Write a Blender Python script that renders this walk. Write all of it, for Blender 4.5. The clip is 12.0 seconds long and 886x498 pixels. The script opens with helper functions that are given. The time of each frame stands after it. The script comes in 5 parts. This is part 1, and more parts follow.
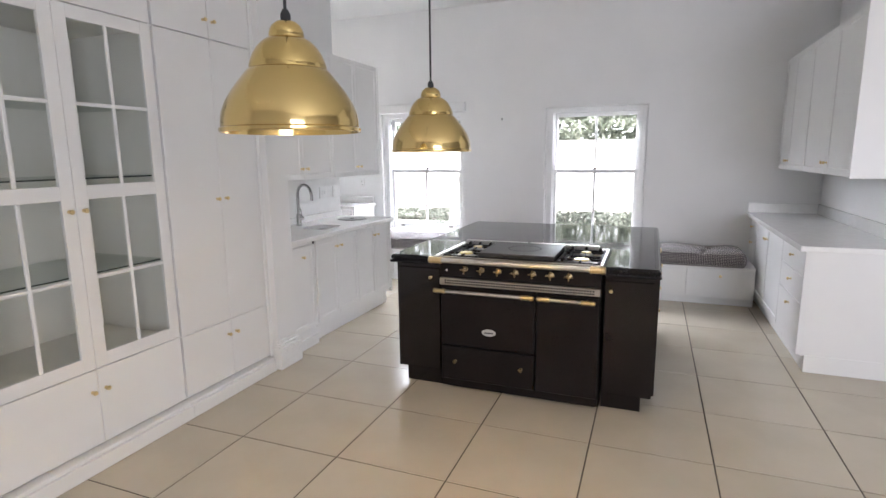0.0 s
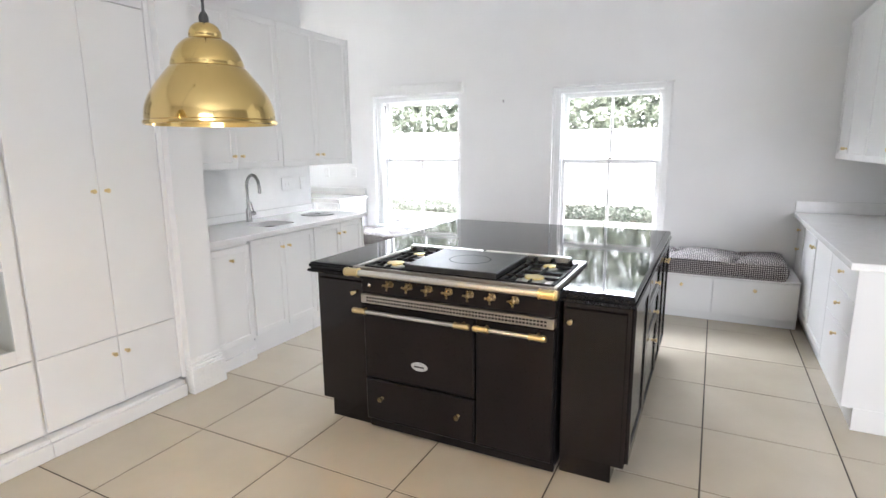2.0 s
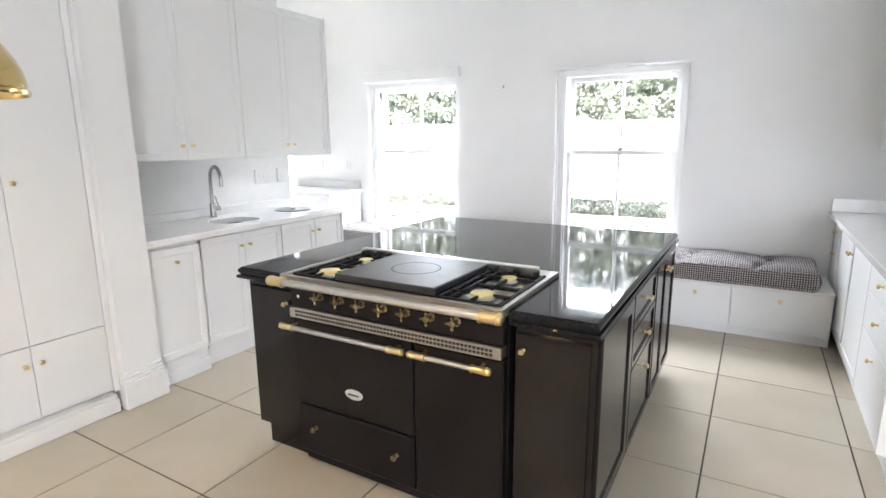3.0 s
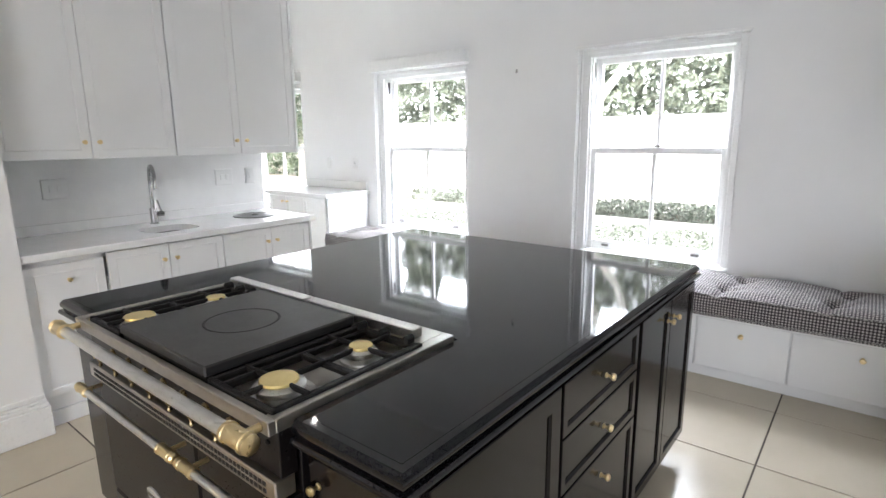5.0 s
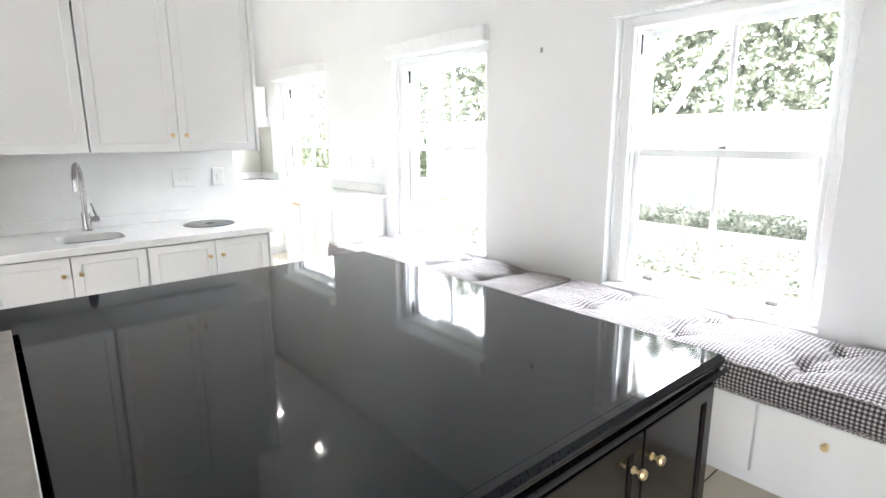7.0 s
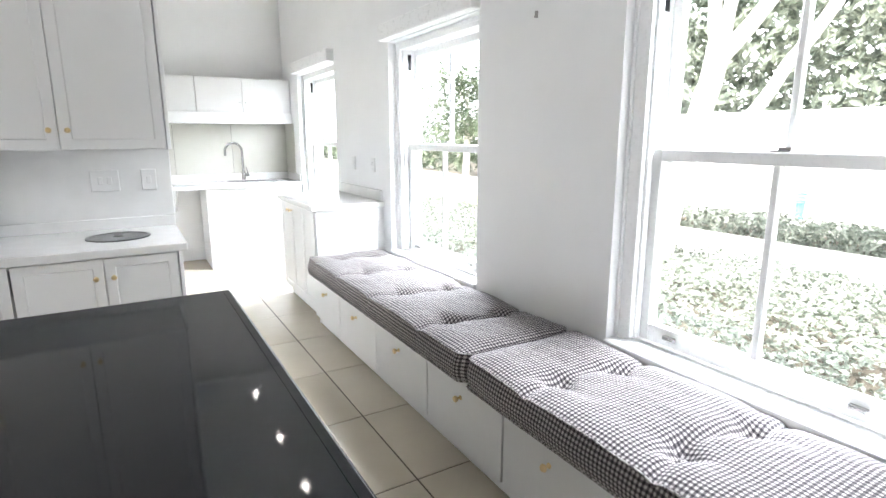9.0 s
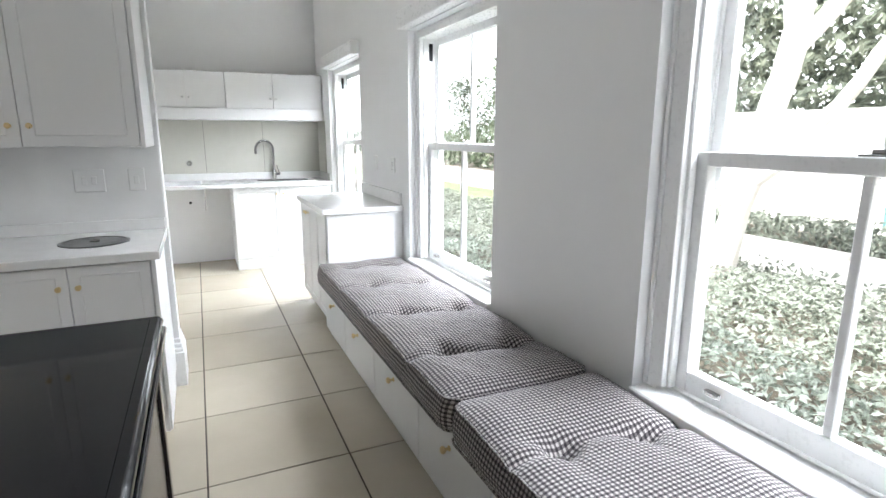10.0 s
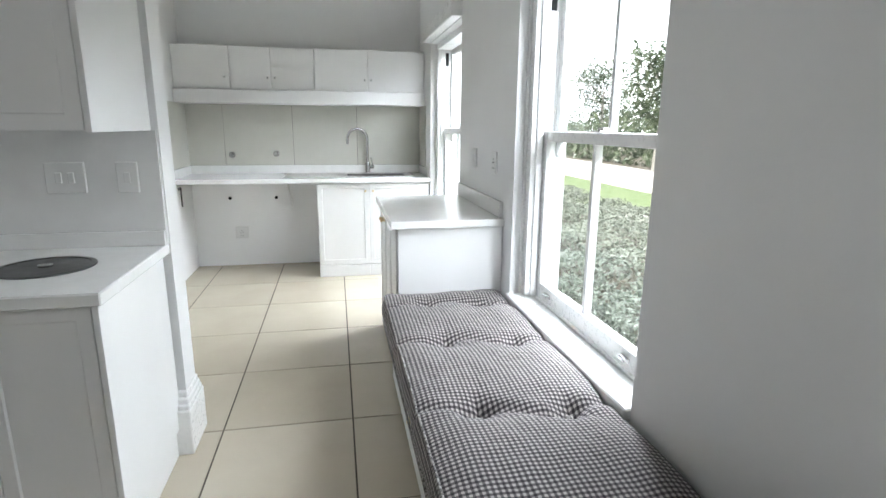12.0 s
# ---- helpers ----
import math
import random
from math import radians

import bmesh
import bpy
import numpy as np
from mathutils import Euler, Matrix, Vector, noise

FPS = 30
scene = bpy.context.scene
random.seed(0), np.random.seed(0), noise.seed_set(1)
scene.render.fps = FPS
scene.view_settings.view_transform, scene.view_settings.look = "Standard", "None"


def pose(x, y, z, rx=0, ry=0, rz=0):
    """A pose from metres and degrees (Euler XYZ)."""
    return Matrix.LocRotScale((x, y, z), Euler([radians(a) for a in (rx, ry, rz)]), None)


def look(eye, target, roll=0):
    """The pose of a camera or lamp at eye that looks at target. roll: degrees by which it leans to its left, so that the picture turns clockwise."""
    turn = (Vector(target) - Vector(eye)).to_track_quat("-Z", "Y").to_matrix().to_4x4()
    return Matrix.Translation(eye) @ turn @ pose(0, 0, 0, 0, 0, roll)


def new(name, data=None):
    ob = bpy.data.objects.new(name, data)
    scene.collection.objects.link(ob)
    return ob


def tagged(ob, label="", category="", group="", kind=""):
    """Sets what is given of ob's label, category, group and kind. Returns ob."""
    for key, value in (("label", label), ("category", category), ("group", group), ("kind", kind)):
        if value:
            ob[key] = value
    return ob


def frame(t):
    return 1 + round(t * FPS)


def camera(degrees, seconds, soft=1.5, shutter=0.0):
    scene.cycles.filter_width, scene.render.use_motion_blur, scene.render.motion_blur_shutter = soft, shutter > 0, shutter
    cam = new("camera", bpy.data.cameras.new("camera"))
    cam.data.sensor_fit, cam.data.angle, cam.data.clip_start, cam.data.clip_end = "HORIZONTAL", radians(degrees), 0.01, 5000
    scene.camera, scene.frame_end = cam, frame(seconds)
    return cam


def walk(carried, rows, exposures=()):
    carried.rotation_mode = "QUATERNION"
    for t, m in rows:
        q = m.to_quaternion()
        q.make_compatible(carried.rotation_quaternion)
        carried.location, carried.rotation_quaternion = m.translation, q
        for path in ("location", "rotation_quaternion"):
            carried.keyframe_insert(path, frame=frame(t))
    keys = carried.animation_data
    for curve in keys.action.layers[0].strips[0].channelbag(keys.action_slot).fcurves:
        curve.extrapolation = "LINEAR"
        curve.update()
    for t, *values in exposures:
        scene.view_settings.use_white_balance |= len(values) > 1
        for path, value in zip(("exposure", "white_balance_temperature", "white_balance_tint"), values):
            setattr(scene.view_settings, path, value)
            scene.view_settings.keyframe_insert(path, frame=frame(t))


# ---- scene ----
cam = camera(79.2, 12.0)
PATH = [
    (0, (0.091, -0.123, 1.525), (-0.624, 1.713, 1.182), -0.6),
    (0.5, (0.181, 0.078, 1.52), (-0.585, 1.892, 1.168), -0.4),
    (1, (0.252, 0.305, 1.495), (-0.544, 2.104, 1.136), -0.5),
    (1.5, (0.317, 0.559, 1.48), (-0.52, 2.34, 1.121), -0.6),
    (2, (0.404, 0.834, 1.483), (-0.479, 2.589, 1.109), -0.5),
    (2.5, (0.491, 1.12, 1.465), (-0.444, 2.846, 1.078), -0.6),
    (3, (0.539, 1.404, 1.456), (-0.445, 3.099, 1.056), -0.5),
    (3.5, (0.614, 1.661, 1.468), (-0.427, 3.319, 1.06), -0.4),
    (5.5, (0.715, 2.728, 1.431), (-0.583, 4.195, 1.023), -0.6),
    (6, (0.692, 3.01, 1.433), (-0.677, 4.41, 1.023), -0.5),
    (6.5, (0.67, 3.284, 1.419), (-0.756, 4.626, 1.013), -0.4),
    (7, (0.661, 3.556, 1.418), (-0.827, 4.828, 1.009), -0.2),
    (9, (0.42, 4.638, 1.402), (-1.268, 5.629, 0.991), -0.1),
    (9.5, (0.306, 4.845, 1.396), (-1.426, 5.755, 0.983), -0.0),
    (10, (0.188, 5.044, 1.398), (-1.595, 5.85, 0.982), 0.1),
    (10.5, (0.024, 5.221, 1.382), (-1.803, 5.917, 0.957), 0.0),
    (11, (-0.268, 5.343, 1.384), (-2.135, 5.922, 0.952), 0.25),
    (11.5, (-0.53, 5.448, 1.387), (-2.42, 5.929, 0.945), 0.5),
    (12, (-0.803, 5.519, 1.369), (-2.715, 5.899, 0.921), 0.5),
]
LIFT = ((0.0, 1.66, 6080, 17), (1.5, 2.02, 6050, 15), (3.0, 2.34, 6030, 13), (5.5, 1.87, 6110, 13), (7.0, 2.47, 6160, 12), (9.0, 1.98, 6110, 12), (9.5, 1.71, 6110, 12), (10.5, 0.94, 6110, 10), (11.5, 0.78, 6110, 9), (12.0, 0.9, 6110, 9))
walk(cam, [(t, look(eye, target, roll)) for t, eye, target, roll in PATH], LIFT)

# ---- world, sun and lamps ----
world = bpy.data.worlds.new("sky")
scene.world = world
world.use_nodes = True
wn = world.node_tree
sky = wn.nodes.new("ShaderNodeTexSky")
sky.sky_type, sky.sun_disc = "NISHITA", False
sky.dust_density, sky.air_density, sky.ozone_density = 6.0, 1.0, 0.3
sky.sun_elevation, sky.sun_rotation = radians(64), radians(180)
haze = wn.nodes.new("ShaderNodeHueSaturation")
haze.inputs["Saturation"].default_value = 0.3
wn.links.new(sky.outputs["Color"], haze.inputs["Color"])
wn.links.new(haze.outputs["Color"], wn.nodes["Background"].inputs["Color"])
wn.nodes["Background"].inputs["Strength"].default_value = 0.15

sun_data = bpy.data.lights.new("sun", "SUN")
sun_data.energy, sun_data.angle, sun_data.color = 5.0, radians(0.5), (1.0, 0.95, 0.88)
sun = new("sun", sun_data)
sun.matrix_world = look((0, 0, 20), (20 * 0.488 * 0.08, 20 * 0.488 * 0.997, 0))


def area_lamp(name, m, sx, sy, power, colour):
    d = bpy.data.lights.new(name, "AREA")
    d.shape, d.size, d.size_y, d.energy, d.color = "RECTANGLE", sx, sy, power, colour
    ob = new(name, d)
    ob.matrix_world = m
    return ob


# fill lamp added in an unseen, assumed opening behind the walker
area_lamp("rear_fill_lamp", look((2.9, -2.35, 1.3), (2.0, 5.5, 3.7)), 2.6, 2.2, 46, (0.96, 0.98, 1.0))
# lamps added outside, high over each sash window, to boost the open sky's light
for wx, watts in ((-5.06, 235), (-2.72, 128), (-0.55, 128)):
    area_lamp("sky_boost_lamp", look((wx, 7.5, 2.75), (wx, 4.5, 1.35)), 1.7, 1.3, watts, (0.94, 0.97, 1.0))


def bulb(x, y, z, power, colour, size):
    d = bpy.data.lights.new("bulb_light", "POINT")
    d.energy, d.color, d.shadow_soft_size = power, colour, size
    new("bulb_light", d).location = (x, y, z)


# ---- materials ----
def material(name):
    m = bpy.data.materials.new(name)
    m.use_nodes = True
    return m, m.node_tree, m.node_tree.nodes["Principled BSDF"]


def noise_node(t, scale, detail=4.0, rough=0.55, coords="Object"):
    c = t.nodes.new("ShaderNodeTexCoord")
    n = t.nodes.new("ShaderNodeTexNoise")
    n.inputs["Scale"].default_value, n.inputs["Detail"].default_value, n.inputs["Roughness"].default_value = scale, detail, rough
    t.links.new(c.outputs[coords], n.inputs["Vector"])
    return n


def ramp(t, source, a, b, lo=0.3, hi=0.7):
    r = t.nodes.new("ShaderNodeValToRGB")
    r.color_ramp.elements[0].position, r.color_ramp.elements[1].position = lo, hi
    r.color_ramp.elements[0].color, r.color_ramp.elements[1].color = (*a, 1), (*b, 1)
    t.links.new(source, r.inputs["Fac"])
    return r


def surface(name, a, b, scale, rough=(0.4, 0.5), metal=0.0, bump=0.0, bump_scale=None, coat=0.0, lo=0.3, hi=0.7, spec=0.5):
    """Two tones at a large scale, roughness that varies, and a fine relief."""
    m, t, p = material(name)
    big = noise_node(t, scale)
    t.links.new(ramp(t, big.outputs["Fac"], a, b, lo, hi).outputs["Color"], p.inputs["Base Color"])
    fine = noise_node(t, (bump_scale or scale * 12), 6.0, 0.6)
    mr = t.nodes.new("ShaderNodeMapRange")
    mr.inputs["To Min"].default_value, mr.inputs["To Max"].default_value = rough
    t.links.new(fine.outputs["Fac"], mr.inputs["Value"])
    t.links.new(mr.outputs["Result"], p.inputs["Roughness"])
    p.inputs["Metallic"].default_value = metal
    p.inputs["Coat Weight"].default_value = coat
    p.inputs["Specular IOR Level"].default_value = spec
    if bump:
        b_ = t.nodes.new("ShaderNodeBump")
        b_.inputs["Strength"].default_value, b_.inputs["Distance"].default_value = bump, 0.002
        t.links.new(fine.outputs["Fac"], b_.inputs["Height"])
        t.links.new(b_.outputs["Normal"], p.inputs["Normal"])
    return m


WALL = surface("wall_paint", (0.79, 0.79, 0.785), (0.83, 0.83, 0.825), 1.4, (0.55, 0.75), bump=0.25, bump_scale=90)
BEIGE = surface("bounce_dimming_beige", (0.36, 0.345, 0.32), (0.41, 0.39, 0.36), 1.4, (0.55, 0.75), bump=0.25, bump_scale=90)
CEIL = surface("ceiling_paint", (0.80, 0.80, 0.79), (0.84, 0.84, 0.83), 1.1, (0.7, 0.85), bump=0.15, bump_scale=120)
TRIM = surface("gloss_trim_paint", (0.80, 0.80, 0.79), (0.84, 0.84, 0.83), 2.5, (0.22, 0.35), bump=0.08, bump_scale=60)
CAB = surface("satin_cabinet_paint", (0.78, 0.78, 0.775), (0.82, 0.82, 0.815), 1.7, (0.28, 0.42), bump=0.08, bump_scale=55)
CARC = surface("cabinet_interior_paint", (0.76, 0.745, 0.71), (0.80, 0.785, 0.75), 1.7, (0.4, 0.5), bump=0.05, bump_scale=55)
QUARTZ = surface("white_quartz_worktop", (0.80, 0.80, 0.785), (0.85, 0.85, 0.84), 14, (0.12, 0.2), bump=0.02, bump_scale=200)
SPLASH = surface("white_quartz_splashback", (0.78, 0.78, 0.77), (0.82, 0.82, 0.81), 9, (0.14, 0.22), bump=0.02, bump_scale=150)
GREYTILE = surface("grey_green_wall_tile", (0.53, 0.525, 0.465), (0.59, 0.58, 0.525), 2.2, (0.25, 0.35), bump=0.04, bump_scale=80)
GROUT = surface("dark_grout", (0.05, 0.04, 0.033), (0.105, 0.085, 0.068), 9, (0.8, 0.95), bump=0.3, bump_scale=300)
GRANITE = surface("polished_black_granite", (0.006, 0.006, 0.007), (0.014, 0.014, 0.016), 160, (0.035, 0.07), bump=0.0, lo=0.45, hi=0.75, spec=0.29)
BLACKWOOD = surface("black_lacquered_wood", (0.006, 0.0048, 0.005), (0.012, 0.0085, 0.008), 5, (0.10, 0.18), bump=0.02, bump_scale=45, spec=0.34)
ENAMEL = surface("black_range_enamel", (0.0065, 0.0052, 0.0054), (0.0115, 0.009, 0.009), 4, (0.26, 0.30), bump=0.0, bump_scale=120, spec=0.2)
IRON = surface("black_cast_iron", (0.006, 0.006, 0.006), (0.016, 0.015, 0.015), 30, (0.42, 0.6), bump=0.4, bump_scale=420, spec=0.18)
PLATE = surface("dark_steel_plate", (0.030, 0.029, 0.028), (0.048, 0.046, 0.045), 12, (0.32, 0.48), metal=0.4, bump=0.05, bump_scale=200)
STEEL = surface("brushed_steel", (0.60, 0.59, 0.57), (0.68, 0.67, 0.65), 20, (0.22, 0.36), metal=1.0, bump=0.03, bump_scale=300)
HOBSTEEL = surface("dull_hob_steel", (0.40, 0.38, 0.35), (0.50, 0.475, 0.44), 16, (0.28, 0.44), metal=1.0, bump=0.03, bump_scale=300)
AGEDBRASS = surface("aged_brass", (0.20, 0.15, 0.08), (0.36, 0.275, 0.145), 60, (0.2, 0.36), metal=1.0, bump=0.03, bump_scale=90)
CHROME = surface("chrome", (0.72, 0.72, 0.73), (0.78, 0.78, 0.79), 20, (0.06, 0.12), metal=1.0)
NICKEL = surface("brushed_nickel_tap", (0.34, 0.335, 0.33), (0.42, 0.41, 0.40), 20, (0.18, 0.28), metal=1.0)
BRASS = surface("polished_brass", (0.72, 0.57, 0.30), (0.80, 0.65, 0.38), 6, (0.24, 0.34), metal=1.0, bump=0.02, bump_scale=90)
SPUNBRASS = surface("spun_brass_shade", (0.62, 0.46, 0.17), (0.72, 0.55, 0.25), 3, (0.09, 0.17), metal=1.0, bump=0.06, bump_scale=40)
SINKSTEEL = surface("dull_sink_steel", (0.13, 0.13, 0.13), (0.20, 0.20, 0.20), 20, (0.3, 0.42), metal=1.0, bump=0.03, bump_scale=300)
EDGEGLASS = surface("dark_glass_edge", (0.02, 0.035, 0.03), (0.035, 0.055, 0.048), 20, (0.1, 0.2))
RUBBER = surface("black_flex", (0.015, 0.015, 0.015), (0.03, 0.03, 0.03), 40, (0.5, 0.6))
PLASTIC = surface("white_plastic_plate", (0.74, 0.74, 0.73), (0.78, 0.78, 0.77), 8, (0.25, 0.35))
DARKHOLE = surface("dark_opening", (0.01, 0.01, 0.01), (0.02, 0.02, 0.02), 20, (0.8, 0.9))
BARK = surface("pale_smooth_bark", (0.55, 0.50, 0.44), (0.72, 0.68, 0.62), 4, (0.7, 0.9), bump=0.5, bump_scale=30)
GARDENWALL = surface("white_boundary_wall", (0.70, 0.69, 0.66), (0.80, 0.79, 0.76), 0.8, (0.8, 0.9), bump=0.3, bump_scale=20)
SOIL = surface("garden_soil", (0.07, 0.058, 0.042), (0.14, 0.12, 0.09), 1.5, (0.9, 1.0), bump=0.6, bump_scale=25)
PAVING = surface("pale_driveway", (0.50, 0.47, 0.43), (0.62, 0.59, 0.54), 1.2, (0.8, 0.95), bump=0.4, bump_scale=30)
GRASS = surface("mown_grass", (0.11, 0.15, 0.06), (0.17, 0.21, 0.10), 3, (0.8, 0.95), bump=0.8, bump_scale=60)
TEAL = surface("teal_metal", (0.09, 0.21, 0.22), (0.13, 0.27, 0.27), 8, (0.4, 0.5))
CERAMIC = surface("white_badge_enamel", (0.36, 0.36, 0.35), (0.46, 0.46, 0.45), 60, (0.1, 0.2))
YELLOWCAP = surface("brass_burner_cap", (0.66, 0.53, 0.22), (0.74, 0.60, 0.28), 20, (0.25, 0.36), metal=0.6)


def tile_material():
    m, t, p = material("cream_porcelain_tile")
    info = t.nodes.new("ShaderNodeObjectInfo")
    n = noise_node(t, 2.3)
    add = t.nodes.new("ShaderNodeMath")
    add.operation = "MULTIPLY_ADD"
    add.inputs[1].default_value = 0.35
    t.links.new(info.outputs["Random"], add.inputs[0])
    t.links.new(n.outputs["Fac"], add.inputs[2])
    t.links.new(ramp(t, add.outputs[0], (0.48, 0.425, 0.33), (0.565, 0.51, 0.41), 0.35, 1.0).outputs["Color"], p.inputs["Base Color"])
    f = noise_node(t, 14, 5)
    mr = t.nodes.new("ShaderNodeMapRange")
    mr.inputs["To Min"].default_value, mr.inputs["To Max"].default_value = 0.12, 0.22
    t.links.new(f.outputs["Fac"], mr.inputs["Value"])
    t.links.new(mr.outputs["Result"], p.inputs["Roughness"])
    b_ = t.nodes.new("ShaderNodeBump")
    b_.inputs["Strength"].default_value, b_.inputs["Distance"].default_value = 0.04, 0.002
    t.links.new(f.outputs["Fac"], b_.inputs["Height"])
    t.links.new(b_.outputs["Normal"], p.inputs["Normal"])
    return m


def glass_material(name, tint):
    m, t, p = material(name)
    out = t.nodes["Material Output"]
    tr, gl = t.nodes.new("ShaderNodeBsdfTransparent"), t.nodes.new("ShaderNodeBsdfGlossy")
    tr.inputs["Color"].default_value = (*tint, 1)
    gl.inputs["Roughness"].default_value = 0.01
    lw, mix = t.nodes.new("ShaderNodeLayerWeight"), t.nodes.new("ShaderNodeMixShader")
    po, ma = t.nodes.new("ShaderNodeMath"), t.nodes.new("ShaderNodeMath")
    po.operation, po.inputs[1].default_value = "POWER", 5.0
    lw.inputs["Blend"].default_value = 0.5
    ma.operation, ma.inputs[1].default_value, ma.inputs[2].default_value = "MULTIPLY_ADD", 0.5, 0.025
    t.links.new(lw.outputs["Facing"], po.inputs[0])
    t.links.new(po.outputs[0], ma.inputs[0])
    t.links.new(ma.outputs[0], mix.inputs[0])
    t.links.new(tr.outputs[0], mix.inputs[1])
    t.links.new(gl.outputs[0], mix.inputs[2])
    t.links.new(mix.outputs[0], out.inputs["Surface"])
    return m


def gingham_material():
    """Woven check: dark warp and weft bands 8 mm wide, on the cloth's own coordinates in metres."""
    m, t, p = material("black_white_gingham")
    uv = t.nodes.new("ShaderNodeUVMap")
    sep = t.nodes.new("ShaderNodeSeparateXYZ")
    t.links.new(uv.outputs[0], sep.inputs[0])
    bands = []
    for axis in ("X", "Y"):
        mul = t.nodes.new("ShaderNodeMath")
        mul.operation, mul.inputs[1].default_value = "MULTIPLY", 1 / 0.0155
        fr = t.nodes.new("ShaderNodeMath")
        fr.operation = "FRACT"
        gt = t.nodes.new("ShaderNodeMath")
        gt.operation, gt.inputs[1].default_value = "GREATER_THAN", 0.5
        t.links.new(sep.outputs[axis], mul.inputs[0])
        t.links.new(mul.outputs[0], fr.inputs[0])
        t.links.new(fr.outputs[0], gt.inputs[0])
        bands.append(gt)
    add = t.nodes.new("ShaderNodeMath")
    t.links.new(bands[0].outputs[0], add.inputs[0])
    t.links.new(bands[1].outputs[0], add.inputs[1])
    half = t.nodes.new("ShaderNodeMath")
    half.operation, half.inputs[1].default_value = "MULTIPLY", 0.5
    t.links.new(add.outputs[0], half.inputs[0])
    r = ramp(t, half.outputs[0], (0.47, 0.435, 0.415), (0.018, 0.014, 0.018), 0.0, 1.0)
    mid = r.color_ramp.elements.new(0.5)
    mid.color = (0.122, 0.106, 0.108, 1)
    t.links.new(r.outputs["Color"], p.inputs["Base Color"])
    p.inputs["Roughness"].default_value = 0.9
    p.inputs["Sheen Weight"].default_value = 0.15
    n = noise_node(t, 900, 2)
    b_ = t.nodes.new("ShaderNodeBump")
    b_.inputs["Strength"].default_value, b_.inputs["Distance"].default_value = 0.35, 0.001
    t.links.new(n.outputs["Fac"], b_.inputs["Height"])
    # soft creases of a well-sat cover
    crease = noise_node(t, 17, 2.5, 0.45)
    crease.inputs["Distortion"].default_value = 1.2
    w = t.nodes.new("ShaderNodeBump")
    w.inputs["Strength"].default_value, w.inputs["Distance"].default_value = 0.55, 0.014
    t.links.new(crease.outputs["Fac"], w.inputs["Height"])
    t.links.new(w.outputs["Normal"], b_.inputs["Normal"])
    t.links.new(b_.outputs["Normal"], p.inputs["Normal"])
    return m


def leaf_material(name, a, b):
    m, t, p = material(name)
    g = t.nodes.new("ShaderNodeNewGeometry")
    r = ramp(t, g.outputs["Random Per Island"], a, b, 0.0, 1.0)
    t.links.new(r.outputs["Color"], p.inputs["Base Color"])
    p.inputs["Roughness"].default_value = 0.36
    tl, mix = t.nodes.new("ShaderNodeBsdfTranslucent"), t.nodes.new("ShaderNodeMixShader")
    mix.inputs[0].default_value = 0.25
    t.links.new(r.outputs["Color"], tl.inputs["Color"])
    t.links.new(p.outputs[0], mix.inputs[1])
    t.links.new(tl.outputs[0], mix.inputs[2])
    t.links.new(mix.outputs[0], t.nodes["Material Output"].inputs["Surface"])
    return m


def glow_material(name, colour, strength):
    m, t, p = material(name)
    p.inputs["Emission Color"].default_value = (*colour, 1)
    p.inputs["Emission Strength"].default_value = strength
    return m


TILE = tile_material()
PANE = glass_material("window_glass", (0.97, 0.985, 0.98))
SHELFGLASS = glass_material("shelf_glass", (0.90, 0.93, 0.91))
GINGHAM = gingham_material()
LEAF_SHRUB = leaf_material("shrub_leaves", (0.14, 0.16, 0.125), (0.33, 0.35, 0.29))
LEAF_TREE = leaf_material("tree_leaves", (0.13, 0.155, 0.115), (0.32, 0.34, 0.26))
LEAF_DARK = leaf_material("conifer_leaves", (0.07, 0.10, 0.06), (0.17, 0.20, 0.12))
BULBGLOW = glow_material("warm_bulb_glass", (1.0, 0.72, 0.38), 18)
SPOTGLOW = glow_material("downlight_lens", (1.0, 0.90, 0.76), 90)
HAZE = glow_material("bright_hazy_sky", (0.95, 0.975, 1.0), 1.4)

# ---- building helpers ----
BASE = {}


def thing(name, label, category, base, group="", kind=""):
    ob = new(name)
    ob.empty_display_size = 0.1
    ob.location = base
    BASE[ob] = Vector(base)
    return tagged(ob, label, category, group, kind)


def part(name, bm, mat, parent=None, label="", smooth=False):
    """Links a bmesh, given in world metres, as one mesh object under a thing or a part."""
    base = BASE.get(parent, Vector((0, 0, 0)))
    if base.length:
        bmesh.ops.translate(bm, verts=bm.verts, vec=-base)
    me = bpy.data.meshes.new(name)
    bm.to_mesh(me)
    bm.free()
    me.materials.append(mat)
    if smooth:
        me.shade_smooth()
        me.set_sharp_from_angle(angle=radians(35))
    ob = new(name, me)
    if parent:
        ob.parent = parent
    BASE[ob] = base
    return tagged(ob, label)


def box(bm, x0, x1, y0, y1, z0, z1, bevel=0.0, seg=1):
    m = Matrix.Translation(((x0 + x1) / 2, (y0 + y1) / 2, (z0 + z1) / 2)) @ Matrix.Diagonal((abs(x1 - x0), abs(y1 - y0), abs(z1 - z0), 1))
    vs = bmesh.ops.create_cube(bm, size=1, matrix=m)["verts"]
    if bevel:
        es = list({e for v in vs for e in v.link_edges})
        bmesh.ops.bevel(bm, geom=es, offset=bevel, segments=seg, affect="EDGES", profile=0.5)
    return bm


def boxes(*rows, bevel=0.0):
    bm = bmesh.new()
    for r in rows:
        box(bm, *r, bevel=bevel)
    return bm


